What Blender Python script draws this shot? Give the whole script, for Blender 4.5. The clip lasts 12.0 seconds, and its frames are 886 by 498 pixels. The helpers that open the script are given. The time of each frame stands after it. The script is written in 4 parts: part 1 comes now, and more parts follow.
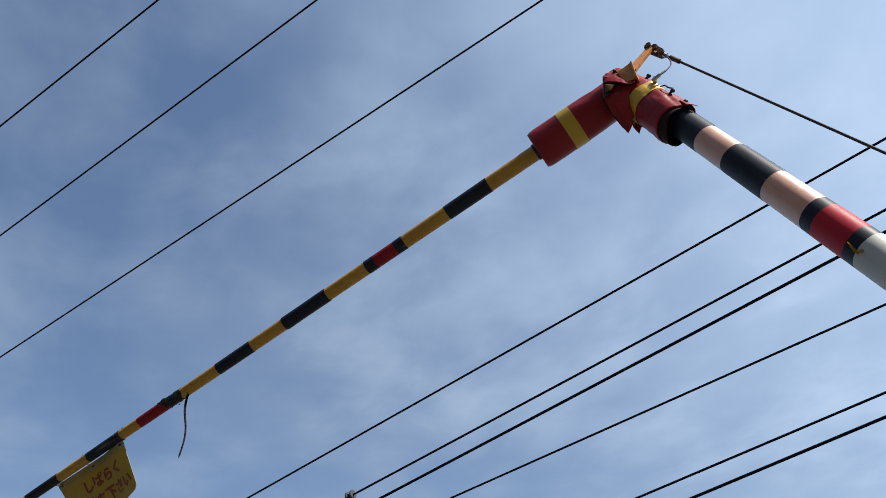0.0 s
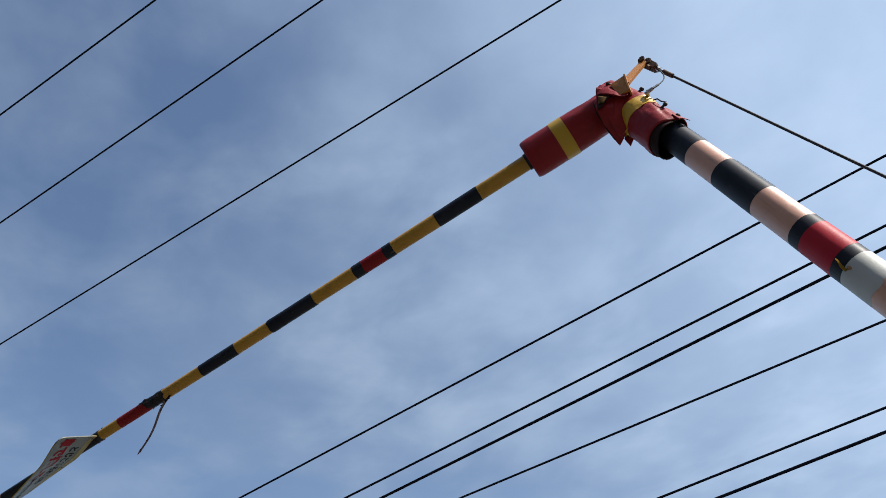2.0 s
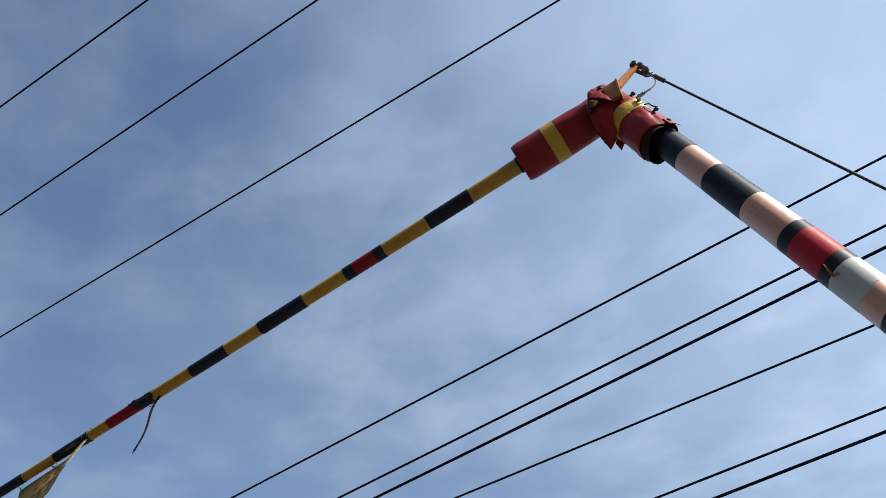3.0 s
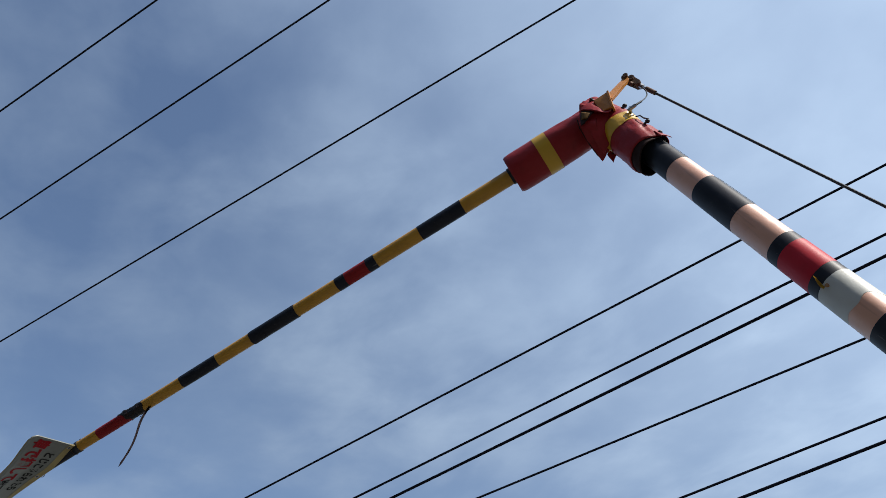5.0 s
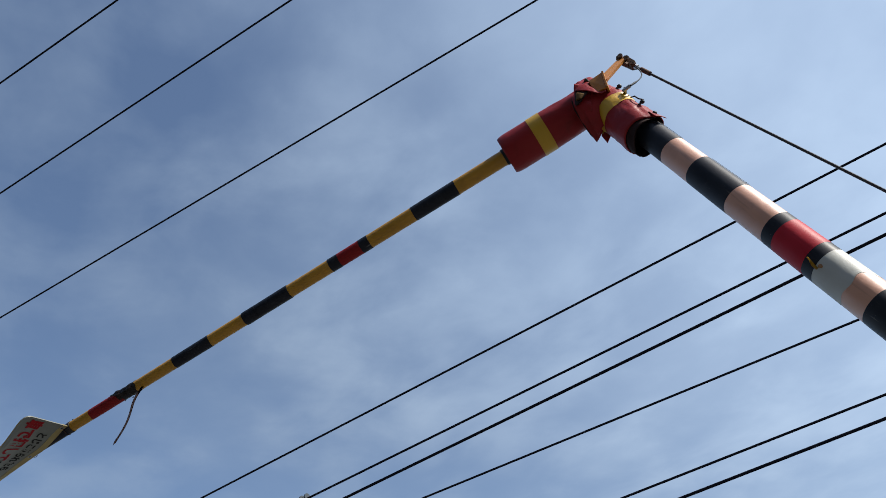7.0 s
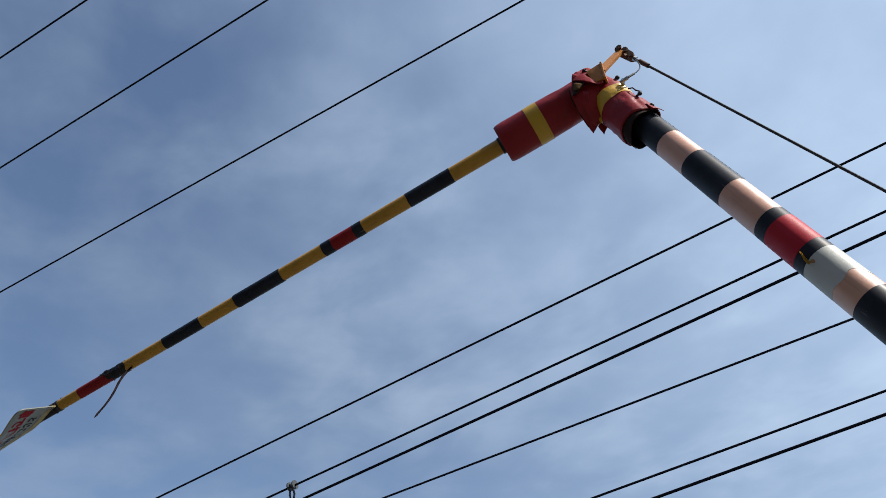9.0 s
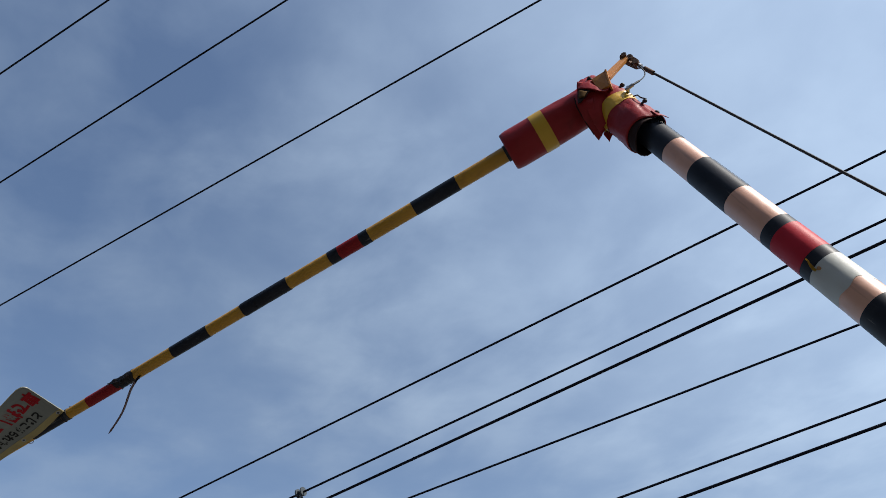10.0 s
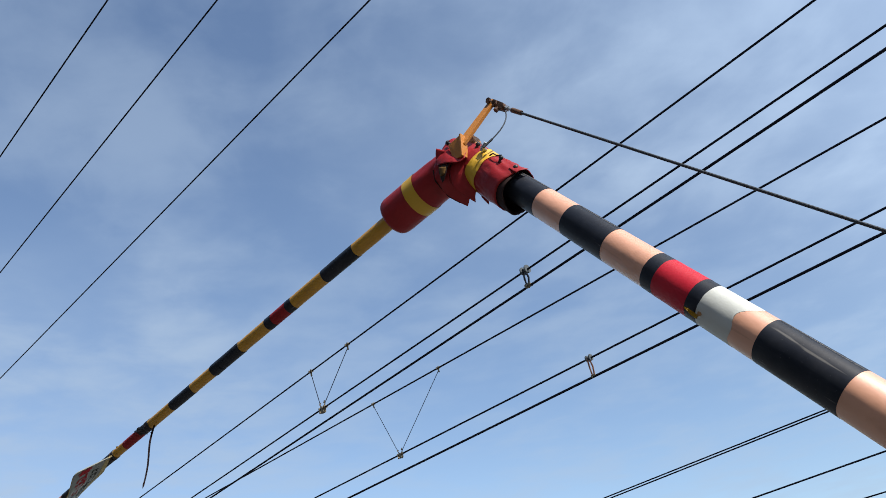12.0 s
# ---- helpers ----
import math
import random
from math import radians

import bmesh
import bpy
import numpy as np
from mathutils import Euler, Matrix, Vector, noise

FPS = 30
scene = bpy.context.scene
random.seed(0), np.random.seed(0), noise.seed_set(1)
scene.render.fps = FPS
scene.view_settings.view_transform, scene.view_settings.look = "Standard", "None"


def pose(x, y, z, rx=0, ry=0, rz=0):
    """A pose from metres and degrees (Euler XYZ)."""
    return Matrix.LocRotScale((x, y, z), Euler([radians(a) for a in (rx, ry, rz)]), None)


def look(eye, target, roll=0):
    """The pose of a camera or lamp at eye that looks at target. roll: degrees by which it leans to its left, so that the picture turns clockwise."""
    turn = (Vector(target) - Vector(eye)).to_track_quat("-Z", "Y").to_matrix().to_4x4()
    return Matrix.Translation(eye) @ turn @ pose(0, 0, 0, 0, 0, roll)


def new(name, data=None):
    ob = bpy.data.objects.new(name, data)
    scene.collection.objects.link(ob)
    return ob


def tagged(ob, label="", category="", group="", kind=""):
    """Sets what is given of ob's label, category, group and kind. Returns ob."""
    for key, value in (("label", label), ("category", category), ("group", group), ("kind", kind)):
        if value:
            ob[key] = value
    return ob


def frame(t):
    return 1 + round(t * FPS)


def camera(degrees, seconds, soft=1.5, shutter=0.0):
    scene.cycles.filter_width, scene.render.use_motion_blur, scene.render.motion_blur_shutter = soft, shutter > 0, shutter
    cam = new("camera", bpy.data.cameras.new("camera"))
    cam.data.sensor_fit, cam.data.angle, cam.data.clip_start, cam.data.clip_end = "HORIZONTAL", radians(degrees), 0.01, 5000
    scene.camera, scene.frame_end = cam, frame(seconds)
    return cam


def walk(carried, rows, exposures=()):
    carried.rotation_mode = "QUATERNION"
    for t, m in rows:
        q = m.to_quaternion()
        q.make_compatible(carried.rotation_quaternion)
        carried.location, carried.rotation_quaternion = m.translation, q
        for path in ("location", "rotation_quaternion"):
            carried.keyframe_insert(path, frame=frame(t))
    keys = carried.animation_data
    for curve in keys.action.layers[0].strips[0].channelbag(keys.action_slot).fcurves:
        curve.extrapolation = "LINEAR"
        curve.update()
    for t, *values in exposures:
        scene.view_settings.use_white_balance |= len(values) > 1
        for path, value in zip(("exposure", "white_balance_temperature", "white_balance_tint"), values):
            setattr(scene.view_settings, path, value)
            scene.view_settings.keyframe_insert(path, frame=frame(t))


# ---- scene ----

# ---- camera ----
cam = camera(54.87, 12.0, soft=0.7)
walk(cam, [
    (0.0, pose(-0.2545, 1.4453, 1.6300, 132.298, 7.839, -141.800)),
    (0.5, pose(-0.2536, 1.4411, 1.6360, 133.053, 7.513, -142.070)),
    (1.0, pose(-0.2528, 1.4476, 1.6328, 132.927, 7.420, -142.439)),
    (1.5, pose(-0.2454, 1.4434, 1.6325, 132.640, 7.281, -142.849)),
    (2.0, pose(-0.2447, 1.4375, 1.6259, 132.858, 7.180, -143.530)),
    (2.5, pose(-0.2524, 1.4381, 1.6267, 132.809, 7.277, -143.925)),
    (4.5, pose(-0.2427, 1.4315, 1.6250, 133.389, 6.954, -144.524)),
    (5.0, pose(-0.2528, 1.4352, 1.6230, 133.594, 7.363, -144.636)),
    (5.5, pose(-0.2523, 1.4374, 1.6228, 133.479, 7.385, -144.941)),
    (6.0, pose(-0.2464, 1.4319, 1.6221, 133.072, 7.366, -144.930)),
    (6.5, pose(-0.2427, 1.4322, 1.6218, 132.513, 7.512, -144.904)),
    (7.0, pose(-0.2459, 1.4326, 1.6224, 132.375, 7.630, -145.123)),
    (7.5, pose(-0.2496, 1.4268, 1.6207, 132.103, 7.514, -145.397)),
    (9.5, pose(-0.2381, 1.4250, 1.6160, 131.614, 6.672, -146.522)),
    (10.0, pose(-0.2470, 1.4281, 1.6174, 132.100, 6.693, -145.874)),
    (10.5, pose(-0.2433, 1.4295, 1.6177, 131.852, 7.245, -145.857)),
    (11.0, pose(-0.2879, 1.4344, 1.5994, 130.983, 7.375, -144.803)),
    (11.3, pose(-0.3057, 1.4113, 1.5974, 128.452, 7.168, -141.444)),
    (11.5, pose(-0.2972, 1.3975, 1.5964, 126.045, 7.194, -137.939)),
    (11.7, pose(-0.2798, 1.3750, 1.5859, 123.484, 7.317, -133.889)),
    (11.9, pose(-0.2638, 1.3476, 1.5844, 121.034, 7.655, -129.967) @ pose(0, 0, 0, 0, 0, 0.06)),
    (12.0, pose(-0.2527, 1.3440, 1.5920, 119.839, 8.045, -128.168) @ pose(0, 0, 0, 0, 0, 0.14)),
], exposures=[(0.0, 0.24), (2.5, 0.25), (4.5, 0.27), (5.5, 0.08), (6.5, 0.16), (9.5, 0.14), (10.8, 0.18), (11.5, 0.22), (12.0, 0.43)])

# ---- world and sun ----
SUN_ELEVATION, SUN_AZIMUTH = 45.0, 185.0       # azimuth from +x, counter-clockwise
se, sa = radians(SUN_ELEVATION), radians(SUN_AZIMUTH)
SUN_WAY = Vector((math.cos(se) * math.cos(sa), math.cos(se) * math.sin(sa), math.sin(se)))

world = bpy.data.worlds.new("sky")
scene.world = world
world.use_nodes = True
wt = world.node_tree
wt.nodes.clear()


def wnode(kind, **settings):
    n = wt.nodes.new(kind)
    for key, value in settings.items():
        setattr(n, key, value)
    return n


def wmath(op, a, b=None, clamp=False):
    n = wnode("ShaderNodeMath", operation=op, use_clamp=clamp)
    for socket, v in zip(n.inputs, (a, b)):
        if v is None:
            continue
        if isinstance(v, (int, float)):
            socket.default_value = v
        else:
            wt.links.new(v, socket)
    return n.outputs[0]


sky = wnode("ShaderNodeTexSky", sky_type="NISHITA", sun_disc=False, sun_elevation=se,
            sun_rotation=radians(90.0) - sa, altitude=20.0, air_density=1.0, dust_density=1.0, ozone_density=1.6)
coords = wnode("ShaderNodeTexCoord")
split = wnode("ShaderNodeSeparateXYZ")
wt.links.new(coords.outputs["Generated"], split.inputs[0])
up = wmath("MAXIMUM", split.outputs[2], 0.06)
flat = wnode("ShaderNodeCombineXYZ")
wt.links.new(wmath("DIVIDE", split.outputs[0], up), flat.inputs[0])
wt.links.new(wmath("DIVIDE", split.outputs[1], up), flat.inputs[1])


def cloud_noise(scale, detail, rough, distort, turn, stretch, shift):
    m = wnode("ShaderNodeMapping")
    m.inputs["Rotation"].default_value = (0, 0, radians(turn))
    m.inputs["Scale"].default_value = (scale, scale * stretch, scale)
    m.inputs["Location"].default_value = shift
    wt.links.new(flat.outputs[0], m.inputs[0])
    n = wnode("ShaderNodeTexNoise")
    n.inputs["Scale"].default_value = 1.0
    n.inputs["Detail"].default_value = detail
    n.inputs["Roughness"].default_value = rough
    n.inputs["Distortion"].default_value = distort
    wt.links.new(m.outputs[0], n.inputs["Vector"])
    return n.outputs[0]


broad = cloud_noise(1.5, 3.0, 0.45, 0.15, 20, 1.0, (5.2, 2.3, 0))
wisps = cloud_noise(4.2, 6.0, 0.52, 0.2, 30, 1.0, (3.4, 0.6, 0))
mixed = wmath("ADD", wmath("MULTIPLY", broad, 0.52), wmath("MULTIPLY", wisps, 0.48))
veil = wnode("ShaderNodeMapRange", interpolation_type="SMOOTHSTEP")
veil.inputs["From Min"].default_value = 0.40
veil.inputs["From Max"].default_value = 0.68
veil.inputs["To Min"].default_value = 0.0
veil.inputs["To Max"].default_value = 0.39
wt.links.new(mixed, veil.inputs["Value"])
# thin cloud scatters more light forward, near the sun
sunward = wnode("ShaderNodeVectorMath", operation="DOT_PRODUCT")
norm = wnode("ShaderNodeVectorMath", operation="NORMALIZE")
wt.links.new(coords.outputs["Generated"], norm.inputs[0])
wt.links.new(norm.outputs[0], sunward.inputs[0])
sunward.inputs[1].default_value = SUN_WAY
glow = wmath("POWER", wmath("ADD", wmath("MULTIPLY", sunward.outputs["Value"], 0.5), 0.5, clamp=True), 4.0)


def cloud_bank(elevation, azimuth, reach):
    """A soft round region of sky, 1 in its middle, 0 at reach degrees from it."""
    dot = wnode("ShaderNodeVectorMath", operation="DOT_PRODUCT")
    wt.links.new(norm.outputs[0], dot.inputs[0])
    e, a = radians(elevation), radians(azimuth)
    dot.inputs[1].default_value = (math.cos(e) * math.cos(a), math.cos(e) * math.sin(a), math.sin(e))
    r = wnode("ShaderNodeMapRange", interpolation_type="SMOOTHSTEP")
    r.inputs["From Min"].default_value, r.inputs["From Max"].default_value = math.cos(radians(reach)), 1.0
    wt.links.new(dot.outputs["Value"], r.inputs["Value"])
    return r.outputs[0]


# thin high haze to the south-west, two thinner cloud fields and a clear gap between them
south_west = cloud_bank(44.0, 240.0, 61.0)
fields = wmath("ADD", wmath("MULTIPLY", cloud_bank(39.0, 310.0, 17.0), 0.66), wmath("MULTIPLY", cloud_bank(26.0, 275.0, 22.0), 0.40))
fields = wmath("ADD", fields, wmath("MULTIPLY", cloud_bank(20.0, 343.0, 15.0), 0.75))
fields = wmath("MULTIPLY", fields, wmath("ADD", wmath("MULTIPLY", wisps, 0.9), -0.10))
clear = wmath("ADD", wmath("MULTIPLY", cloud_bank(60.0, 315.0, 27.0), -0.14), wmath("MULTIPLY", cloud_bank(42.0, 288.0, 14.0), -0.12))
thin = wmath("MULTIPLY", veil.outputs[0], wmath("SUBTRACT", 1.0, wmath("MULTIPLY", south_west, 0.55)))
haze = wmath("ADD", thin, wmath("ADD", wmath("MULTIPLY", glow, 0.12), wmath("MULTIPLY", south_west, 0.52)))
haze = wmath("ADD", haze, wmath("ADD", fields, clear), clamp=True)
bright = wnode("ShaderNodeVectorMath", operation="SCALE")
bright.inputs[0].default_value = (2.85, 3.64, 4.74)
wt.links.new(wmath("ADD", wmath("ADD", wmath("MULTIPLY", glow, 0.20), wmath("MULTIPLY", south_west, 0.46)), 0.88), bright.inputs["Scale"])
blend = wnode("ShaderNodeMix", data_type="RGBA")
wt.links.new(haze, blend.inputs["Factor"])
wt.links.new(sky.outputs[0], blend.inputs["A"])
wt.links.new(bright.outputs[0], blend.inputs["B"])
back = wnode("ShaderNodeBackground")
back.inputs["Strength"].default_value = 0.132
wt.links.new(blend.outputs["Result"], back.inputs["Color"])
wout = wnode("ShaderNodeOutputWorld")
wt.links.new(back.outputs[0], wout.inputs[0])

sun = bpy.data.lights.new("sun", "SUN")
sun.energy, sun.angle, sun.color = 5.0, radians(0.6), (1.0, 0.94, 0.86)
new("sun", sun).matrix_world = look(SUN_WAY * 50, (0, 0, 0))


# ---- materials ----
def material(name, colour, rough=0.5, metal=0.0, dirt=0.25, dirt_colour=(0.05, 0.045, 0.04), scale=40.0, bump=0.15, spec=0.5,
             scratches=0.0, scratch_colour=(0.6, 0.6, 0.6), wear=0.0, coat=0.0, coat_rough=0.25):
    """Painted, taped or bare surface: broad blotches, fine grain, specks and scratches."""
    m = bpy.data.materials.new(name)
    m.use_nodes = True
    t = m.node_tree
    bsdf = t.nodes["Principled BSDF"]
    tc = t.nodes.new("ShaderNodeTexCoord")

    def tex(s, detail, stretch=(1, 1, 1)):
        mp = t.nodes.new("ShaderNodeMapping")
        mp.inputs["Scale"].default_value = stretch
        t.links.new(tc.outputs["Object"], mp.inputs[0])
        n = t.nodes.new("ShaderNodeTexNoise")
        n.inputs["Scale"].default_value = s
        n.inputs["Detail"].default_value = detail
        t.links.new(mp.outputs[0], n.inputs["Vector"])
        return n.outputs[0]

    def ramp(value, lo, hi):
        r = t.nodes.new("ShaderNodeMapRange")
        r.inputs["From Min"].default_value, r.inputs["From Max"].default_value = lo, hi
        t.links.new(value, r.inputs["Value"])
        return r.outputs[0]

    def mix(fac, a, b, amount=1.0):
        k = t.nodes.new("ShaderNodeMath")
        k.operation = "MULTIPLY"
        k.inputs[1].default_value = amount
        t.links.new(fac, k.inputs[0])
        x = t.nodes.new("ShaderNodeMix")
        x.data_type = "RGBA"
        t.links.new(k.outputs[0], x.inputs["Factor"])
        for v, s in ((a, x.inputs["A"]), (b, x.inputs["B"])):
            if isinstance(v, tuple):
                s.default_value = (*v, 1)
            else:
                t.links.new(v, s)
        return x.outputs["Result"]

    lighter = tuple(min(1, c * 1.18 + 0.01) for c in colour)
    c = mix(ramp(tex(scale * 0.25, 3), 0.35, 0.65), colour, lighter, 0.6)
    c = mix(ramp(tex(scale, 5), 0.52, 0.75), c, dirt_colour, dirt)
    if wear:
        c = mix(ramp(tex(scale * 0.6, 8), 0.62, 0.66), c, scratch_colour, wear)
    if scratches:
        c = mix(ramp(tex(scale * 1.5, 3, (0.08, 1, 1)), 0.66, 0.70), c, scratch_colour, scratches)
        c = mix(ramp(tex(scale * 9, 2), 0.72, 0.76), c, scratch_colour, scratches)
    t.links.new(c, bsdf.inputs["Base Color"])
    r = t.nodes.new("ShaderNodeMapRange")
    r.inputs["To Min"].default_value, r.inputs["To Max"].default_value = max(0.05, rough - 0.07), min(1, rough + 0.09)
    t.links.new(tex(scale * 0.7, 4), r.inputs["Value"])
    t.links.new(r.outputs[0], bsdf.inputs["Roughness"])
    bsdf.inputs["Metallic"].default_value = metal
    bsdf.inputs["Specular IOR Level"].default_value = spec
    bsdf.inputs["Coat Weight"].default_value = coat
    bsdf.inputs["Coat Roughness"].default_value = coat_rough
    if bump:
        b = t.nodes.new("ShaderNodeBump")
        b.inputs["Strength"].default_value, b.inputs["Distance"].default_value = bump, 0.004
        t.links.new(tex(scale * 1.3, 6), b.inputs["Height"])
        t.links.new(b.outputs[0], bsdf.inputs["Normal"])
    return m


M_BLACK = material("black_tape", (0.0070, 0.0095, 0.0165), 0.50, spec=0.18, coat=0.14, coat_rough=0.33, bump=0.08, dirt=0.15, dirt_colour=(0.05, 0.05, 0.05), scratches=0.35, scratch_colour=(0.25, 0.24, 0.22))
M_PEACH = material("faded_orange_paint", (0.58, 0.285, 0.172), 0.42, spec=0.9, coat=0.7, coat_rough=0.42, dirt=0.22, dirt_colour=(0.30, 0.12, 0.06), scratches=0.28, scratch_colour=(0.30, 0.14, 0.08))
M_RED = material("red_reflective_tape", (0.40, 0.008, 0.022), 0.5, spec=0.2, coat=0.05, dirt=0.15, dirt_colour=(0.12, 0.005, 0.005))
M_WHITE = material("white_sleeve", (0.45, 0.47, 0.445), 0.55, spec=0.35, coat=0.12, coat_rough=0.4, dirt=0.15, dirt_colour=(0.40, 0.36, 0.28))
M_YELLOW = material("yellow_paint", (0.45, 0.230, 0.014), 0.40, dirt=0.3, dirt_colour=(0.20, 0.10, 0.02), scratches=0.2, scratch_colour=(0.12, 0.08, 0.03))
M_BOOMRED = material("boom_red_tape", (0.24, 0.008, 0.010), 0.5, spec=0.2, dirt=0.25, dirt_colour=(0.05, 0.01, 0.01))
M_VINYL = material("red_vinyl", (0.245, 0.008, 0.011), 0.47, spec=0.27, dirt=0.40, dirt_colour=(0.10, 0.008, 0.008), scale=30, bump=0.5)
M_VINYL_IN = material("vinyl_lining", (0.022, 0.010, 0.009), 0.8, spec=0.12, dirt=0.3)
M_VINYL_Y = material("yellow_vinyl_band", (0.54, 0.32, 0.018), 0.40, dirt=0.25, dirt_colour=(0.35, 0.18, 0.02), scale=22)
M_ORANGE = material("orange_lever_paint", (0.42, 0.160, 0.019), 0.5, dirt=0.35, dirt_colour=(0.20, 0.08, 0.02), wear=0.12, scratch_colour=(0.20, 0.08, 0.03))
M_RUST = material("rusty_steel", (0.10, 0.055, 0.035), 0.7, metal=0.5, dirt=0.5, dirt_colour=(0.03, 0.02, 0.015), scale=120)
M_STEEL = material("galvanised_steel", (0.38, 0.40, 0.42), 0.42, metal=0.85, dirt=0.4, dirt_colour=(0.12, 0.11, 0.10), scale=120)
M_DARK = material("dark_bolt", (0.02, 0.02, 0.024), 0.5, metal=0.3, scale=120)
M_ROPE = material("steel_rope", (0.028, 0.036, 0.046), 0.65, spec=0.25, metal=0.0, dirt=0.4, dirt_colour=(0.02, 0.022, 0.025), scale=200)
M_WIRE = material("dark_conductor", (0.005, 0.006, 0.012), 0.7, spec=0.05, metal=0.0, scale=60, bump=0)
M_COPPER = material("weathered_copper", (0.30, 0.14, 0.09), 0.5, metal=0.7, dirt=0.4, scale=150)
M_BRONZE = material("bronze_clamp", (0.14, 0.11, 0.065), 0.55, metal=0.6, dirt=0.5, scale=150)
M_SIGN_Y = material("yellow_sign_face", (0.42, 0.27, 0.022), 0.5, dirt=0.3, dirt_colour=(0.25, 0.17, 0.03), scale=25)
M_SIGN_W = material("white_sign_face", (0.165, 0.175, 0.152), 0.5, dirt=0.25, dirt_colour=(0.38, 0.36, 0.26), scale=25)
M_HEM = material("yellowed_hem", (0.33, 0.26, 0.10), 0.55, dirt=0.4, dirt_colour=(0.22, 0.14, 0.05), scale=40)
M_INK_RED = material("red_ink", (0.30, 0.010, 0.015), 0.75, dirt=0.2, scale=60, spec=0.12)
M_INK_BROWN = material("brown_red_ink", (0.24, 0.035, 0.012), 0.5, dirt=0.2, scale=60)
M_INK_BLACK = material("black_ink", (0.012, 0.012, 0.011), 0.75, dirt=0.2, scale=60, spec=0.12)
M_SEAM = material("pale_tape_edge", (0.22, 0.20, 0.17), 0.5, dirt=0.5, scale=200)
M_TAPE = material("frayed_tape", (0.015, 0.007, 0.009), 0.7, dirt=0.3, scale=80, spec=0.15)
M_WRAP = material("weathered_wrap_tape", (0.012, 0.010, 0.010), 0.45, spec=0.25, dirt=0.6, dirt_colour=(0.07, 0.032, 0.02), scale=70, bump=0.6)
M_GLUE = material("rusty_glue", (0.30, 0.15, 0.05), 0.6, dirt=0.4, dirt_colour=(0.15, 0.07, 0.03), scale=150)
M_PLATE = material("tarnished_plate", (0.11, 0.060, 0.018), 0.8, spec=0.1, dirt=0.5, dirt_colour=(0.04, 0.02, 0.01), scale=120)
M_RENDER = material("grey_render", (0.16, 0.155, 0.145), 0.8, dirt=0.3, dirt_colour=(0.16, 0.15, 0.14), scale=6, bump=0.3)
M_ZINC = material("dull_zinc", (0.05, 0.062, 0.070), 0.6, metal=0.2, dirt=0.4, scale=150)
M_ASPHALT = material("asphalt", (0.075, 0.073, 0.07), 0.85, dirt=0.4, dirt_colour=(0.13, 0.125, 0.12), scale=9, bump=0.4)
M_HOUSING = material("grey_housing_paint", (0.42, 0.43, 0.42), 0.5, dirt=0.3, scale=14)


# ---- mesh helpers ----
def part(name, bm, mat, parent=None, label="", smooth=True):
    mesh = bpy.data.meshes.new(name)
    bmesh.ops.recalc_face_normals(bm, faces=bm.faces)
    for f in bm.faces:
        f.smooth = smooth
    bm.to_mesh(mesh)
    bm.free()
    for one in (mat if isinstance(mat, (list, tuple)) else [mat]):
        mesh.materials.append(one)
    ob = new(name, mesh)
    if parent:
        ob.parent = parent
    if label:
        ob["label"] = label
    return ob


def thing(name, label, category, m=None, group="", kind=""):
    ob = new(name)
    ob.empty_display_size = 0.1
    if m is not None:
        ob.matrix_world = m
    return tagged(ob, label, category, group, kind)


def ring_sweep(bm, rings, closed_ends=True, mat=0):
    """Skin a list of rings (lists of points) of equal length."""
    loops = [[bm.verts.new(v) for v in r] for r in rings]
    n = len(loops[0])
    for a, b in zip(loops, loops[1:]):
        for i in range(n):
            bm.faces.new((a[i], a[(i + 1) % n], b[(i + 1) % n], b[i])).material_index = mat
    if closed_ends:
        for loop in (loops[0][::-1], loops[-1]):
            bm.faces.new([bm.verts.new(v.co) for v in loop]).material_index = mat
    return loops


def tube_x(bm, x0, x1, radius, rings=4, seg=32, slant=0.0, wobble=0.0, seed=0.0, ends=True, shift0=None, shift1=None):
    """A tube along x whose radius is a number or a function of x."""
    rad = radius if callable(radius) else (lambda x: radius)
    out = []
    for k in range(rings + 1):
        u = k / rings
        ring = []
        for i in range(seg):
            a = 2 * math.pi * i / seg
            x = x0 + (x1 - x0) * u
            if shift0:
                x += shift0(a) * (1 - u)
            if shift1:
                x += shift1(a) * u
            r = rad(x)
            if wobble:
                r *= 1 + wobble * noise.noise((x * 18 + seed, math.cos(a) * 1.6, math.sin(a) * 1.6 + seed))
            ring.append((x, r * math.cos(a), r * math.sin(a)))
        out.append(ring)
    return ring_sweep(bm, out, ends)


def rod(bm, p, q, r, seg=8, r2=None):
    """A straight rod from p to q."""
    p, q = Vector(p), Vector(q)
    turn = (q - p).to_track_quat("Z", "Y").to_matrix()
    rings = []
    for end, rr in ((p, r), (q, r if r2 is None else r2)):
        rings.append([end + turn @ Vector((rr * math.cos(2 * math.pi * i / seg), rr * math.sin(2 * math.pi * i / seg), 0)) for i in range(seg)])
    ring_sweep(bm, rings)


def bent_rod(bm, points, r, seg=8):
    pts = [Vector(v) for v in points]
    rings = []
    for k, v in enumerate(pts):
        way = (pts[min(k + 1, len(pts) - 1)] - pts[max(k - 1, 0)]).normalized()
        turn = way.to_track_quat("Z", "Y").to_matrix()
        rings.append([v + turn @ Vector((r * math.cos(2 * math.pi * i / seg), r * math.sin(2 * math.pi * i / seg), 0)) for i in range(seg)])
    ring_sweep(bm, rings)


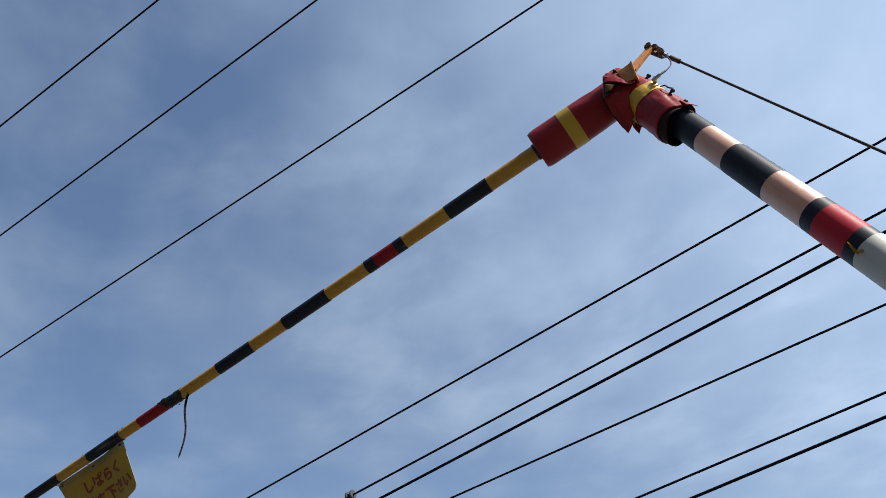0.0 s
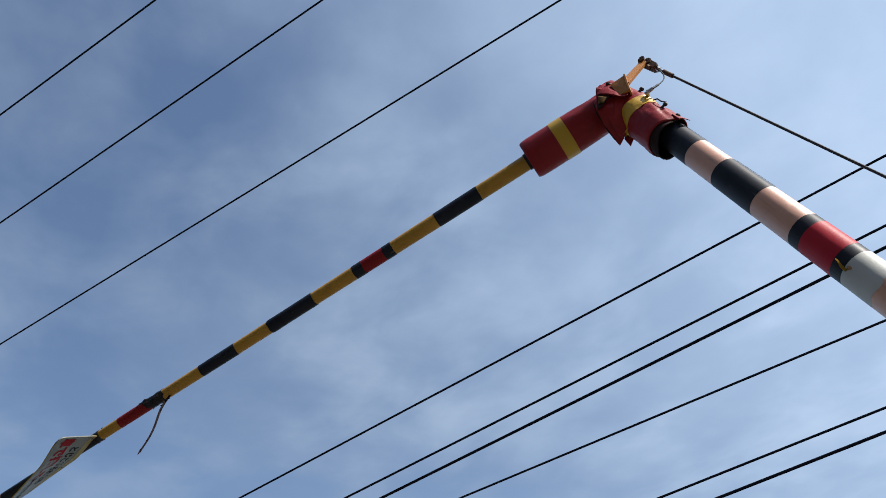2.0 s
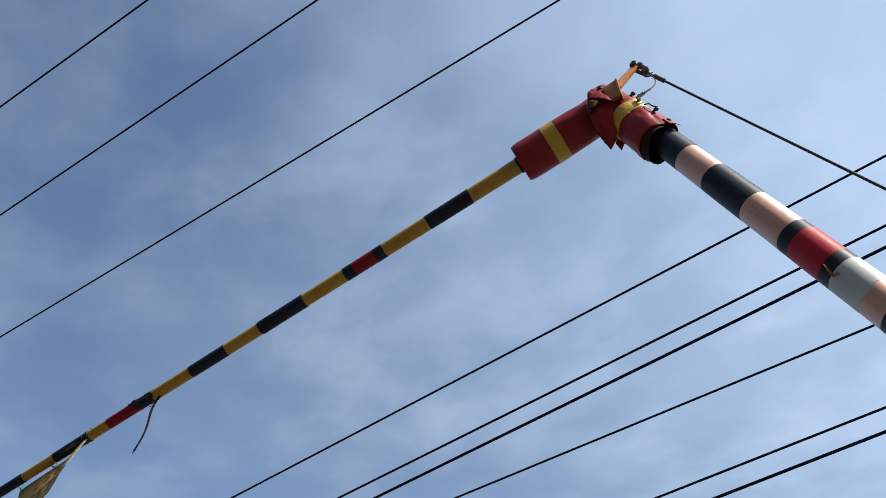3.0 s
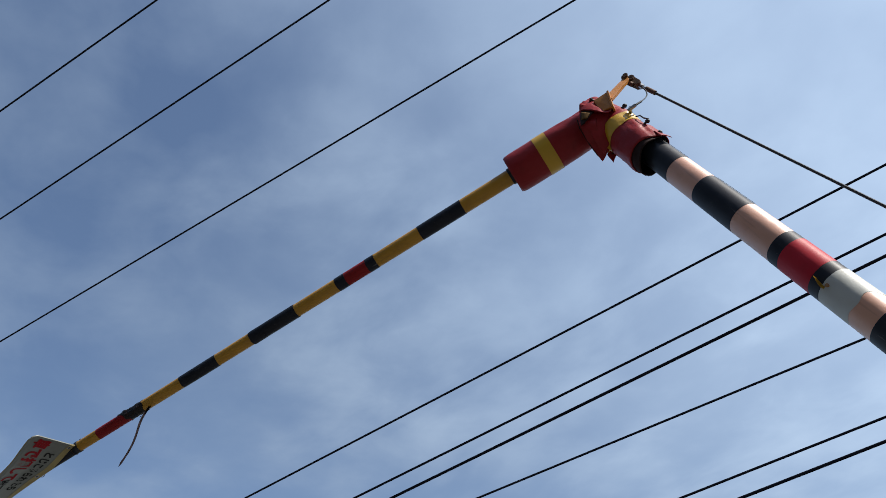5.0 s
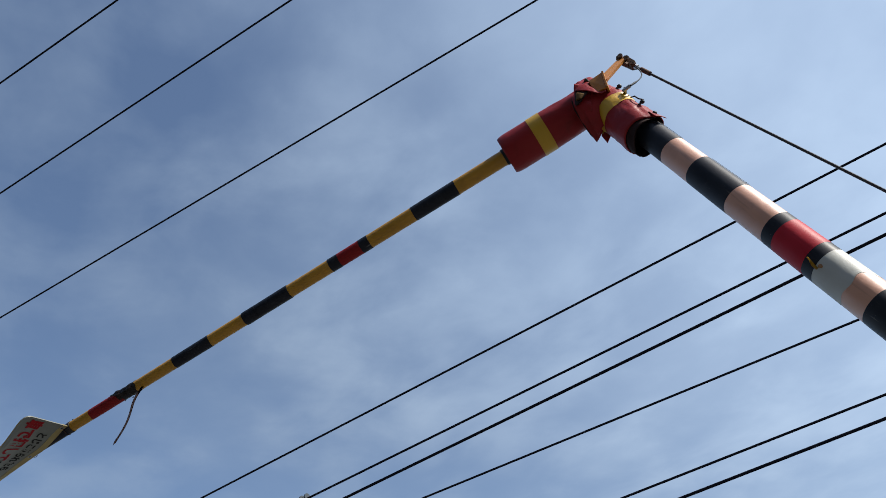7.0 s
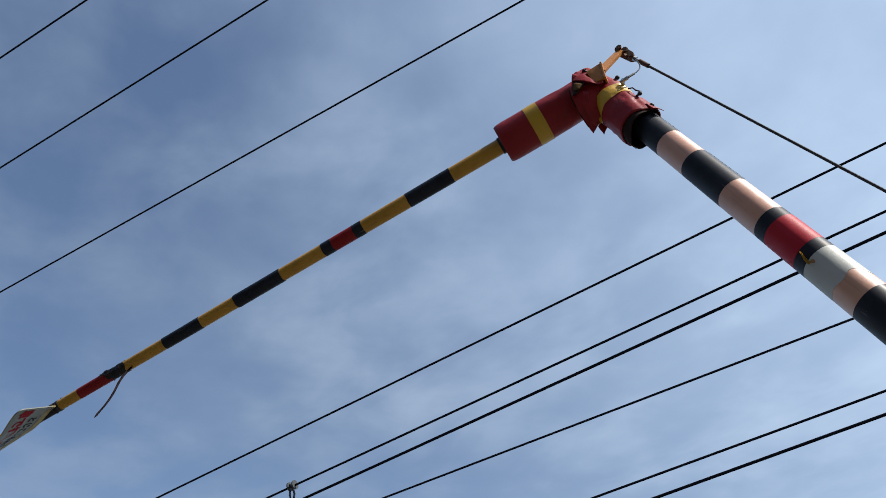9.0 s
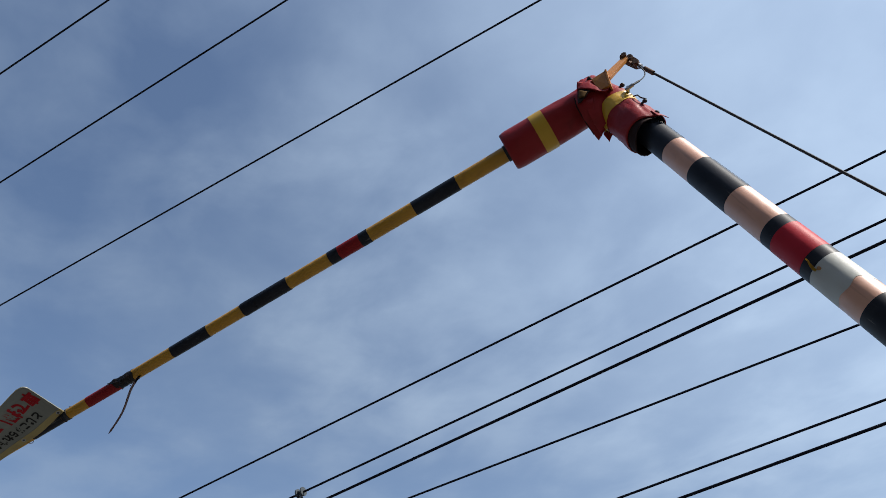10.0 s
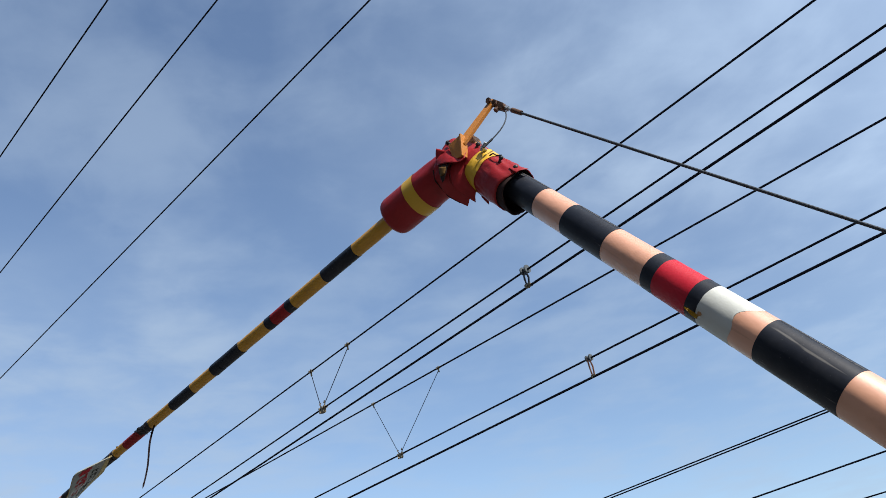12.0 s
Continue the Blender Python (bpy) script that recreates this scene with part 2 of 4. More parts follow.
def slab(bm, outline, thick, way, bevel=0.0):
    """A plate: a flat outline (3D points) given thickness both ways along a direction."""
    w = Vector(way).normalized() * thick / 2
    a = [bm.verts.new(Vector(v) - w) for v in outline]
    b = [bm.verts.new(Vector(v) + w) for v in outline]
    n = len(a)
    faces = [bm.faces.new(a[::-1]), bm.faces.new(b)]
    for i in range(n):
        faces.append(bm.faces.new((a[i], a[(i + 1) % n], b[(i + 1) % n], b[i])))
    if bevel:
        edges = {e for f in faces for e in f.edges}
        bmesh.ops.bevel(bm, geom=list(edges), offset=bevel, segments=2, affect="EDGES", profile=0.6)


def bolt_shape(bm, p, way, r, length, head=1.7):
    p, way = Vector(p), Vector(way).normalized()
    rod(bm, p, p + way * length, r, 10)
    rod(bm, p + way * length, p + way * (length + r * 1.3), r * head, 6)


def sheet(bm, left, right, cols=8, thick=0.0022, bulge=0.012, wrinkle=0.006, seed=0.0, rows_n=14):
    """A loose vinyl flap between two edge lines, bellied and wrinkled, with thickness."""
    def along(line, u):
        pts = [Vector(v) for v in line]
        s = u * (len(pts) - 1)
        k = min(int(s), len(pts) - 2)
        f = s - k
        p0, p1, p2, p3 = pts[max(k - 1, 0)], pts[k], pts[k + 1], pts[min(k + 2, len(pts) - 1)]
        return 0.5 * ((2 * p1) + (p2 - p0) * f + (2 * p0 - 5 * p1 + 4 * p2 - p3) * f * f + (3 * p1 - p0 - 3 * p2 + p3) * f ** 3)
    grid = []
    for i in range(rows_n + 1):
        u = i / rows_n
        row = []
        for j in range(cols + 1):
            v = j / cols
            p = along(left, u).lerp(along(right, u), v)
            p.y += bulge * math.sin(math.pi * v)
            ridge = 0.5 - abs(noise.noise((p.x * 30 - seed, p.y * 12, p.z * 34 + seed)))
            p += Vector((0.4, 1, 0.4)) * wrinkle * (0.5 * noise.noise((p.x * 22 + seed, p.y * 9, p.z * 22 - seed)) + 0.9 * ridge - 0.3)
            row.append(p)
        grid.append(row)
    f = [[bm.verts.new(p) for p in row] for row in grid]
    b = [[bm.verts.new(p - Vector((0, thick, 0))) for p in row] for row in grid]
    nr, nc = rows_n, cols
    for i in range(nr):
        for j in range(nc):
            bm.faces.new((f[i][j], f[i][j + 1], f[i + 1][j + 1], f[i + 1][j]))
            bm.faces.new((b[i][j], b[i + 1][j], b[i + 1][j + 1], b[i][j + 1])).material_index = 1
    for i in range(nr):
        bm.faces.new((f[i][0], f[i + 1][0], b[i + 1][0], b[i][0]))
        bm.faces.new((f[i][nc], b[i][nc], b[i + 1][nc], f[i + 1][nc]))
    for j in range(nc):
        bm.faces.new((f[0][j], b[0][j], b[0][j + 1], f[0][j + 1]))
        bm.faces.new((f[nr][j], f[nr][j + 1], b[nr][j + 1], b[nr][j]))


# ---- ground ----
bm = bmesh.new()
n_g, half = 24, 3000.0
bmesh.ops.create_grid(bm, x_segments=n_g, y_segments=n_g, size=half)
ground = tagged(part("ground", bm, M_ASPHALT, smooth=False), "grey asphalt road surface at the level crossing", "road", kind="structure")

# plain unseen wall added behind the camera, closes the place and cuts skylight
bm = bmesh.new()
bmesh.ops.create_cube(bm, size=1, matrix=Matrix.Translation((-2.0, 5.2, 3.75)) @ Matrix.Diagonal((40.0, 0.25, 7.5, 1)))
bmesh.ops.bevel(bm, geom=bm.edges[:], offset=0.01, segments=1, affect="EDGES")
tagged(part("wall_sky_block", bm, M_RENDER, smooth=False), "unseen plain grey wall added to cut skylight on the gate", "wall", kind="structure")

# plain walls that close the line at both ends; the overhead wires are anchored in them
for name, x in (("wall_east", 55.1), ("wall_west", -40.1)):
    bm = bmesh.new()
    bmesh.ops.create_cube(bm, size=1, matrix=Matrix.Translation((x, -8.0, 5.6)) @ Matrix.Diagonal((0.4, 28.0, 11.2, 1)))
    bmesh.ops.bevel(bm, geom=bm.edges[:], offset=0.01, segments=1, affect="EDGES")
    tagged(part(name, bm, M_RENDER, smooth=False), "plain grey rendered wall at the end of the line", "wall", kind="structure")

# ---- the gate: numbers shared by build and movement ----
ELBOW_Z, LENGTH = 3.2658, 3.3736
GATE_TURN, GATE_LEAN, ARM_UP, BOOM_UP = 7.609, 2.684, 70.525, -10.521     # degrees
GATE_FRAME = pose(0, 0, 0, 0, 0, GATE_TURN) @ pose(0, 0, 0, GATE_LEAN, 0, 0)
ARM_WAY = (GATE_FRAME @ pose(0, 0, 0, 0, -ARM_UP, 0)).to_3x3() @ Vector((1, 0, 0))
PIVOT = Vector((0, 0, ELBOW_Z)) - ARM_WAY * LENGTH
# seconds, fall of the arm and lift of the boom in degrees
GATE_ROWS = [(0.0, 0.0, 0.0), (10.5, 0.0, 0.0), (10.7, -0.6, 0.05), (11.0, -3.19, 0.29), (11.3, -7.77, 1.12),
             (11.5, -10.57, 1.68), (11.7, -13.50, 1.88), (11.9, -16.32, 2.35), (12.0, -17.75, 2.65)]


HINGE_RISE = 0.00060     # metres per degree: the hinge lies above the axis of the pole


def gate_now(t):
    return [float(np.interp(t, [r[0] for r in GATE_ROWS], [r[k] for r in GATE_ROWS])) for k in (1, 2)]


def arm_pose(t):
    return Matrix.Translation(PIVOT) @ GATE_FRAME @ pose(0, 0, 0, 0, -(ARM_UP + gate_now(t)[0]), 0)


def boom_pose(t):
    fall, lift = gate_now(t)
    return pose(LENGTH, 0, HINGE_RISE * -fall, 0, -((BOOM_UP + lift) - (ARM_UP + fall)), 0)


def pole_radius(s):
    return 0.0343 + 0.0089 * (s - 0.3)


def boom_radius(d):
    return 0.0193 - 0.0080 * (d - 0.5) / 1.9


# ---- the arm ----
arm = thing("barrier_arm", "raised folding level crossing barrier arm with black and faded orange bands", "barrier arm", arm_pose(0))

# core pole from the pivot to the elbow; local x runs from pivot to elbow
bm = bmesh.new()
tube_x(bm, 0.30, LENGTH - 0.02, lambda x: pole_radius(LENGTH - x) - 0.0015, 12, 32)
pole = part("pole", bm, M_PEACH, arm, "faded orange tapered fibre pole")
POLE_BANDS = [(0.12, 0.2975, M_BLACK), (0.2975, 0.391, M_PEACH), (0.391, 0.5181, M_BLACK), (0.5181, 0.6301, M_PEACH),
              (0.6301, 0.6588, M_BLACK), (0.6588, 0.7405, M_RED), (0.7405, 0.7670, M_BLACK), (0.7670, 0.837, M_WHITE),
              (0.837, 0.8890, M_PEACH), (0.8890, 1.0452, M_BLACK), (1.0452, 1.182, M_PEACH), (1.182, 1.35, M_BLACK),
              (1.35, 1.51, M_PEACH), (1.51, 1.69, M_BLACK), (1.69, 1.87, M_PEACH), (1.87, 2.06, M_BLACK), (2.06, 2.26, M_PEACH)]
for s0, s1, mat in POLE_BANDS:
    s0, s1 = s0 + 0.003, s1 + 0.003
    bm = bmesh.new()
    extra = 0.0 if mat is M_PEACH else 0.0003
    if mat is M_RED:
        extra = 0.0005
    slant = lambda a: -0.024 * max(0.0, math.sin(a + 0.1)) ** 2 + 0.004 * math.sin(2 * a) + 0.003 * math.sin(5 * a)
    end0 = slant if mat is M_WHITE else (lambda a, k=s1: 0.0007 * noise.noise((math.cos(a) * 2, math.sin(a) * 2, k * 31)))
    end1 = slant if abs(s0 - 0.840) < 1e-6 else (lambda a, k=s0: 0.0007 * noise.noise((math.cos(a) * 2, math.sin(a) * 2, k * 31)))
    tube_x(bm, LENGTH - s1, LENGTH - s0, lambda x, e=extra: pole_radius(LENGTH - x) + e, 6, 40, shift0=end0, shift1=end1,
           wobble=0.0015, seed=3.0)
    name = {M_BLACK: "black_band", M_PEACH: "orange_band", M_RED: "red_band", M_WHITE: "white_band"}[mat]
    part(name, bm, mat, pole, {M_BLACK: "black tape band", M_RED: "red reflective band", M_WHITE: "whitish bare band"}.get(mat, ""))
    if mat is M_BLACK and s1 - s0 > 0.06:
        # overlapping seam of the wrapped tape
        bm = bmesh.new()
        pts = []
        for k in range(9):
            s = s0 + 0.004 + (s1 - s0 - 0.008) * k / 8
            r, a = pole_radius(s) + 0.0012, radians(70) + 0.05 * math.sin(s * 23)
            pts.append((LENGTH - s, r * math.cos(a), r * math.sin(a)))
        bent_rod(bm, pts, 0.0004, 5)
        part("tape_seam", bm, M_SEAM, pole, "thin pale lengthwise tape seam")

# lifted end of the tape beside the red band
bm = bmesh.new()
strip = []
for k in range(9):
    u = k / 8
    a = radians(-38 + 6 * u)
    r = pole_radius(0.765) + 0.0015 + 0.010 * u * u
    strip.append((LENGTH - 0.778 + 0.034 * u - 0.008 * u * u, r * math.cos(a), r * math.sin(a) - 0.002 * math.sin(u * 5)))
wv = Vector((0.0022, -0.0020, 0.0050))
va = [bm.verts.new(Vector(p) - wv * (1 - 0.75 * k / 8)) for k, p in enumerate(strip)]
vb = [bm.verts.new(Vector(p) + wv * (1 - 0.75 * k / 8)) for k, p in enumerate(strip)]
for k in range(8):
    bm.faces.new((va[k], va[k + 1], vb[k + 1], vb[k]))
bmesh.ops.solidify(bm, geom=bm.faces[:], thickness=0.0008)
part("peeling_tape", bm, M_VINYL_Y, pole, "orange tape end peeling off")
bm = bmesh.new()
bmesh.ops.create_icosphere(bm, subdivisions=2, radius=0.006, matrix=Matrix.Translation((LENGTH - 0.779, pole_radius(0.78) * math.cos(-0.50), pole_radius(0.78) * math.sin(-0.50))) @ Matrix.Diagonal((0.8, 0.22, 1.0, 1)))
part("glue_stain", bm, M_GLUE, pole, "rusty glue remnant")

# red vinyl sleeve on the pole, open at its lower end
SL0, SL1 = -0.058, 0.216


def sleeve_radius(s):
    return 0.0490 + 0.010 * max(0.0, s) - 0.012 * math.exp(-((s + 0.06) / 0.06) ** 2) + 0.0012 * math.sin(s * 45)


def sleeve_x(name, s0, s1, mat, label, extra=0.0, slant=0.0, lining=True):
    bm = bmesh.new()
    end = lambda a: slant * math.cos(a - radians(-85)) + 0.003 * math.sin(3 * a)
    outer = []
    seg, rings = 72, 36
    for k in range(rings + 1):
        u = k / rings
        row = []
        for i in range(seg):
            a = 2 * math.pi * i / seg
            s = s0 + (s1 - s0) * u + (end(a) * u if slant else 0)
            fold = 0.07 * noise.noise((s * 26, math.cos(a) * 1.4 + 3, math.sin(a) * 1.4)) + 0.022 * math.sin(5 * a + s * 40) * max(0, 1 - s / 0.3)
            fold += 0.055 * (0.35 - abs(noise.noise((s * 34 + 5, math.cos(a) * 3.2 + s * 20, math.sin(a) * 3.2)))) * min(1, max(0, (s - 0.02) / 0.05))
            crease = max(0.0, math.sin(math.pi * min(1, max(0, (s - 0.10) / 0.115)))) * max(0.0, math.sin(a + 0.1))
            fold += 0.030 * crease * (1 - 2 * abs(math.sin(7 * a + 16 * (s - 0.1))))
            r = sleeve_radius(s) * (1 + fold) + extra
            row.append((LENGTH - s, r * math.cos(a), r * math.sin(a) - 0.009))
        outer.append(row)
    loops = ring_sweep(bm, outer, False)
    if lining:
        inner = [[(x, y * 0.955, (z + 0.009) * 0.955 - 0.009) for x, y, z in row] for row in outer]
        il = [[bm.verts.new(v) for v in row] for row in inner]
        for a_, b_ in zip(il, il[1:]):
            for i in range(seg):
                bm.faces.new((a_[i], b_[i], b_[(i + 1) % seg], a_[(i + 1) % seg])).material_index = 1
        for lo, li in ((loops[-1], il[-1]), (loops[0], il[0])):
            for i in range(seg):
                bm.faces.new((lo[i], lo[(i + 1) % seg], li[(i + 1) % seg], li[i]))
    return part(name, bm, [mat, M_VINYL_IN], arm, label)


sleeve_x("pole_sleeve", SL0, 0.203, M_VINYL, "red vinyl sleeve with open dark end", slant=-0.005)
sleeve_x("sleeve_band", 0.073, 0.111, M_VINYL_Y, "yellow band on the sleeve", extra=0.0012, lining=False)
sleeve_x("inner_collar", 0.13, SL1, M_VINYL_IN, "dark inner collar that stands out below the sleeve", extra=-0.0032, slant=0.014)
# corner of the sleeve standing off at its rim
bm = bmesh.new()
sheet(bm, [(LENGTH - 0.188, 0.040, 0.026), (LENGTH - 0.217, 0.042, 0.024)], [(LENGTH - 0.188, 0.022, 0.038), (LENGTH - 0.223, 0.022, 0.046)],
      cols=5, bulge=0.003, wrinkle=0.003, rows_n=5)
part("sleeve_corner", bm, [M_VINYL, M_VINYL_IN], arm, "curled corner of the red sleeve")
# toggles, bolts and a tie on the sleeve
for s, y, z, r in ((0.196, 0.029, 0.034, 0.0058), (0.149, 0.038, 0.036, 0.0052), (0.050, 0.034, 0.036, 0.0055)):
    bm = bmesh.new()
    bolt_shape(bm, (LENGTH - s, y, z - 0.010), (0.1, 0.1, 1), r * 0.6, 0.008)
    bmesh.ops.create_icosphere(bm, subdivisions=2, radius=r, matrix=Matrix.Translation((LENGTH - s, y + 0.001, z + 0.001)))
    part("toggle", bm, M_DARK, arm, "dark round fastener")
bm = bmesh.new()
bent_rod(bm, [(LENGTH - 0.112, 0.040, 0.028), (LENGTH - 0.120, 0.042, 0.036), (LENGTH - 0.134, 0.042, 0.036), (LENGTH - 0.147, 0.040, 0.042)], 0.0018, 6)
part("tie_cord", bm, M_DARK, arm, "black tie cord")
bm = bmesh.new()
rod(bm, (LENGTH - 0.080, 0.042, 0.028), (LENGTH - 0.085, 0.046, 0.049), 0.0045, 10)
rod(bm, (LENGTH - 0.078, 0.030, 0.034), (LENGTH - 0.082, 0.048, 0.036), 0.0040, 8)
part("cable_lug", bm, M_STEEL, arm, "galvanised cable lug")

# ---- the boom that folds at the elbow ----
bm = bmesh.new()
tube_x(bm, -0.02, 2.30, lambda d: boom_radius(d) - 0.0012, 16, 24)
boom = part("boom", bm, M_YELLOW, arm, "yellow and black striped folding tip boom")
boom.matrix_basis = boom_pose(0)
BOOM_BANDS = [(0.24, 0.424, M_YELLOW), (0.424, 0.5545, M_BLACK), (0.5545, 0.6893, M_YELLOW), (0.6893, 0.7165, M_BLACK), (0.7165, 0.7825, M_BOOMRED),
              (0.7825, 0.8117, M_BLACK), (0.8117, 0.9413, M_YELLOW), (0.9413, 1.0861, M_BLACK), (1.0861, 1.198, M_YELLOW), (1.198, 1.3161, M_BLACK),
              (1.3161, 1.4442, M_YELLOW), (1.4442, 1.4897, M_BLACK), (1.4897, 1.5983, M_BOOMRED), (1.5983, 1.6704, M_YELLOW), (1.6704, 1.7877, M_BLACK),
              (1.7877, 1.8988, M_YELLOW), (1.8988, 2.019, M_BLACK), (2.019, 2.13, M_PEACH), (2.13, 2.25, M_BLACK)]
for d0, d1, mat in BOOM_BANDS:
    bm = bmesh.new()
    extra = {M_YELLOW: 0.0, M_BLACK: 0.0006, M_BOOMRED: 0.0003, M_PEACH: 0.0}[mat]
    if abs(d0 - 0.9413) < 1e-6:
        extra = 0.0014
    ends = [lambda a, k=k: 0.002 * noise.noise((math.cos(a) * 1.5, math.sin(a) * 1.5, k * 23)) for k in (d0, d1)]
    tube_x(bm, d0, d1, lambda x, e=extra: boom_radius(x) + e, 6, 28, shift0=ends[0], shift1=ends[1], wobble=0.004, seed=3.0)
    name = {M_BLACK: "black_band", M_YELLOW: "yellow_band", M_BOOMRED: "red_band", M_PEACH: "orange_band"}[mat]
    part(name, bm, mat, boom, {M_BLACK: "black tape band", M_BOOMRED: "dark red tape band"}.get(mat, ""))
# bulky taped joint
bm = bmesh.new()
tube_x(bm, 1.442, 1.506, lambda x: boom_radius(x) + 0.0019 + 0.0024 * noise.noise((x * 75, 1.0, 2.0)), 26, 36, wobble=0.16, seed=4.0,
       shift0=lambda a: 0.004 * math.sin(3 * a), shift1=lambda a: 0.016 * math.cos(a - 1.2) + 0.005 * math.sin(4 * a))
for k in range(3):
    a = k * 1.31 + 2.8
    r = boom_radius(1.47) + 0.004
    at = Vector((1.452 + 0.011 * k, r * math.cos(a), r * math.sin(a)))
    slab(bm, [at, at + Vector((0.007, 0.002 * math.cos(a + 1), 0.002 * math.sin(a + 1))), at + Vector((0.004, 0.0028 * math.cos(a), 0.0028 * math.sin(a)))], 0.0012, (0.2, -math.sin(a), math.cos(a)))
part("joint_wrap", bm, M_WRAP, boom, "lumpy black tape wrapped round a joint")
bm = bmesh.new()
tube_x(bm, 1.045, 1.082, lambda x: boom_radius(x) + 0.0020, 4, 24, wobble=0.06, seed=9.0)
part("tape_patch", bm, M_BLACK, boom, "thicker black tape patch")
bm = bmesh.new()
tube_x(bm, 1.664, 1.673, lambda x: boom_radius(x) + 0.0016, 2, 24)
rod(bm, (1.668, -0.002, boom_radius(1.67)), (1.667, -0.003, boom_radius(1.67) + 0.008), 0.0028, 8)
bmesh.ops.create_icosphere(bm, subdivisions=1, radius=0.0042, matrix=Matrix.Translation((1.666, -0.003, boom_radius(1.67) + 0.010)))
part("clamp_ring", bm, M_DARK, boom, "dark clamp ring with screw")

# red vinyl sleeve of the boom
BS0, BS1, BSR = 0.045, 0.2747, 0.0514


def boom_sleeve(name, d0, d1, mat, label, extra=0.0, lining=True):
    bm = bmesh.new()
    seg, rings = 48, 40
    rows_ = []
    for k in range(rings + 1):
        d = d0 + (d1 - d0) * k / rings
        row = []
        for i in range(seg):
            a = 2 * math.pi * i / seg
            soft_end = max(0.0, 1 - (d - BS0) / 0.11)
            fold = 0.018 * noise.noise((d * 9, math.cos(a) * 1.3, math.sin(a) * 1.3 + 7)) + soft_end * (0.10 * noise.noise((d * 25, math.cos(a) * 2.2, math.sin(a) * 2.2)) - 0.06)
            hem = max(0.0, (d - (BS1 - 0.026)) / 0.026)
            r = BSR * (1 + fold) * (1 - 0.08 * (1 - math.sqrt(max(0.0, 1 - hem * hem)))) + extra
            row.append((d, r * math.cos(a), r * math.sin(a)))
        rows_.append(row)
    loops = ring_sweep(bm, rows_, False)
    if lining:
        il = [[bm.verts.new((x, y * 0.965, z * 0.965)) for x, y, z in row] for row in rows_]
        for a_, b_ in zip(il, il[1:]):
            for i in range(seg):
                bm.faces.new((a_[i], b_[i], b_[(i + 1) % seg], a_[(i + 1) % seg])).material_index = 1
        for lo, li in ((loops[-1], il[-1]), (loops[0], il[0])):
            for i in range(seg):
                bm.faces.new((lo[i], lo[(i + 1) % seg], li[(i + 1) % seg], li[i]))
    return part(name, bm, [mat, M_VINYL_IN], boom, label)


boom_sleeve("boom_sleeve", BS0, BS1, M_VINYL, "red vinyl sleeve")
boom_sleeve("sleeve_band", 0.154, 0.190, M_VINYL_Y, "yellow band on the sleeve", 0.0010, False)
bm = bmesh.new()
tube_x(bm, 0.248, 0.266, 0.0440, 2, 32)
part("sleeve_plug", bm, M_VINYL_IN, boom, "dark closing disc")
bm = bmesh.new()
tube_x(bm, 0.266, 0.282, lambda x: boom_radius(x) + 0.0022, 2, 24)
part("end_collar", bm, M_DARK, boom, "black rubber collar")

# lever that the cable pulls
TIP = Vector((-0.1018, 0.0045, 0.0809))
bm = bmesh.new()
base = Vector((-0.0170, 0.0570, -0.0180))
along_l = (TIP - base).normalized()
side_l = Vector((0, 1, 0)) - along_l * along_l.y
side_l.normalize()
across = side_l.cross(along_l).normalized()
slab(bm, [base - across * 0.0125, base + across * 0.0125, base.lerp(TIP, 0.45) + across * 0.0105, TIP + across * 0.0092, TIP + along_l * 0.007 + across * 0.004,
          TIP + along_l * 0.007 - across * 0.004, TIP - across * 0.0092, base.lerp(TIP, 0.45) - across * 0.0105], 0.0085, side_l, 0.0012)
lever = part("lever", bm, M_ORANGE, boom, "orange painted steel lever", smooth=False)
bm = bmesh.new()
slab(bm, [(0.012, 0.064, -0.002), (-0.029, 0.064, 0.000), (-0.0146, 0.062, -0.056), (0.012, 0.060, -0.050)], 0.0055, (0, 1, 0), 0.0008)
slab(bm, [(-0.0290, 0.069, 0.001), (-0.0150, 0.067, -0.056), (-0.0150, 0.046, -0.056), (-0.0290, 0.046, 0.001)], 0.0050, (1, 0, 0.25), 0.0008)
part("gusset", bm, M_ORANGE, boom, "orange steel gusset plate", smooth=False)
bm = bmesh.new()
slab(bm, [(-0.034, 0, -0.030), (0.042, 0, -0.030), (0.048, 0, 0.036), (-0.026, 0, 0.036)], 0.030, (0, 1, 0), 0.004)
rod(bm, (0.0, -0.036, 0.0), (0.0, 0.036, 0.0), 0.012, 16)
part("hinge_block", bm, M_ORANGE, boom, "orange hinge casting", smooth=False)
bm = bmesh.new()
rod(bm, TIP + Vector((0.002, -0.016, 0.002)), TIP + Vector((0.002, 0.014, 0.002)), 0.0045, 12)
rod(bm, TIP + Vector((0.002, 0.008, 0.002)), TIP + Vector((0.002, 0.014, 0.002)), 0.0070, 6)
rod(bm, TIP + Vector((0.002, -0.017, 0.002)), TIP + Vector((0.002, -0.011, 0.002)), 0.0070, 6)
bolt_shape(bm, TIP + Vector((0.004, 0.004, 0.004)), (0.6, 0.1, 0.6), 0.0034, 0.004)
part("lever_pin", bm, M_RUST, lever, "rusty lever pin with nuts", smooth=False)
bm = bmesh.new()
bolt_shape(bm, (0.010, 0.060, 0.004), (0.4, 0.3, 0.7), 0.0036, 0.006)
part("gusset_bolt", bm, M_DARK, boom, "dark bolt")

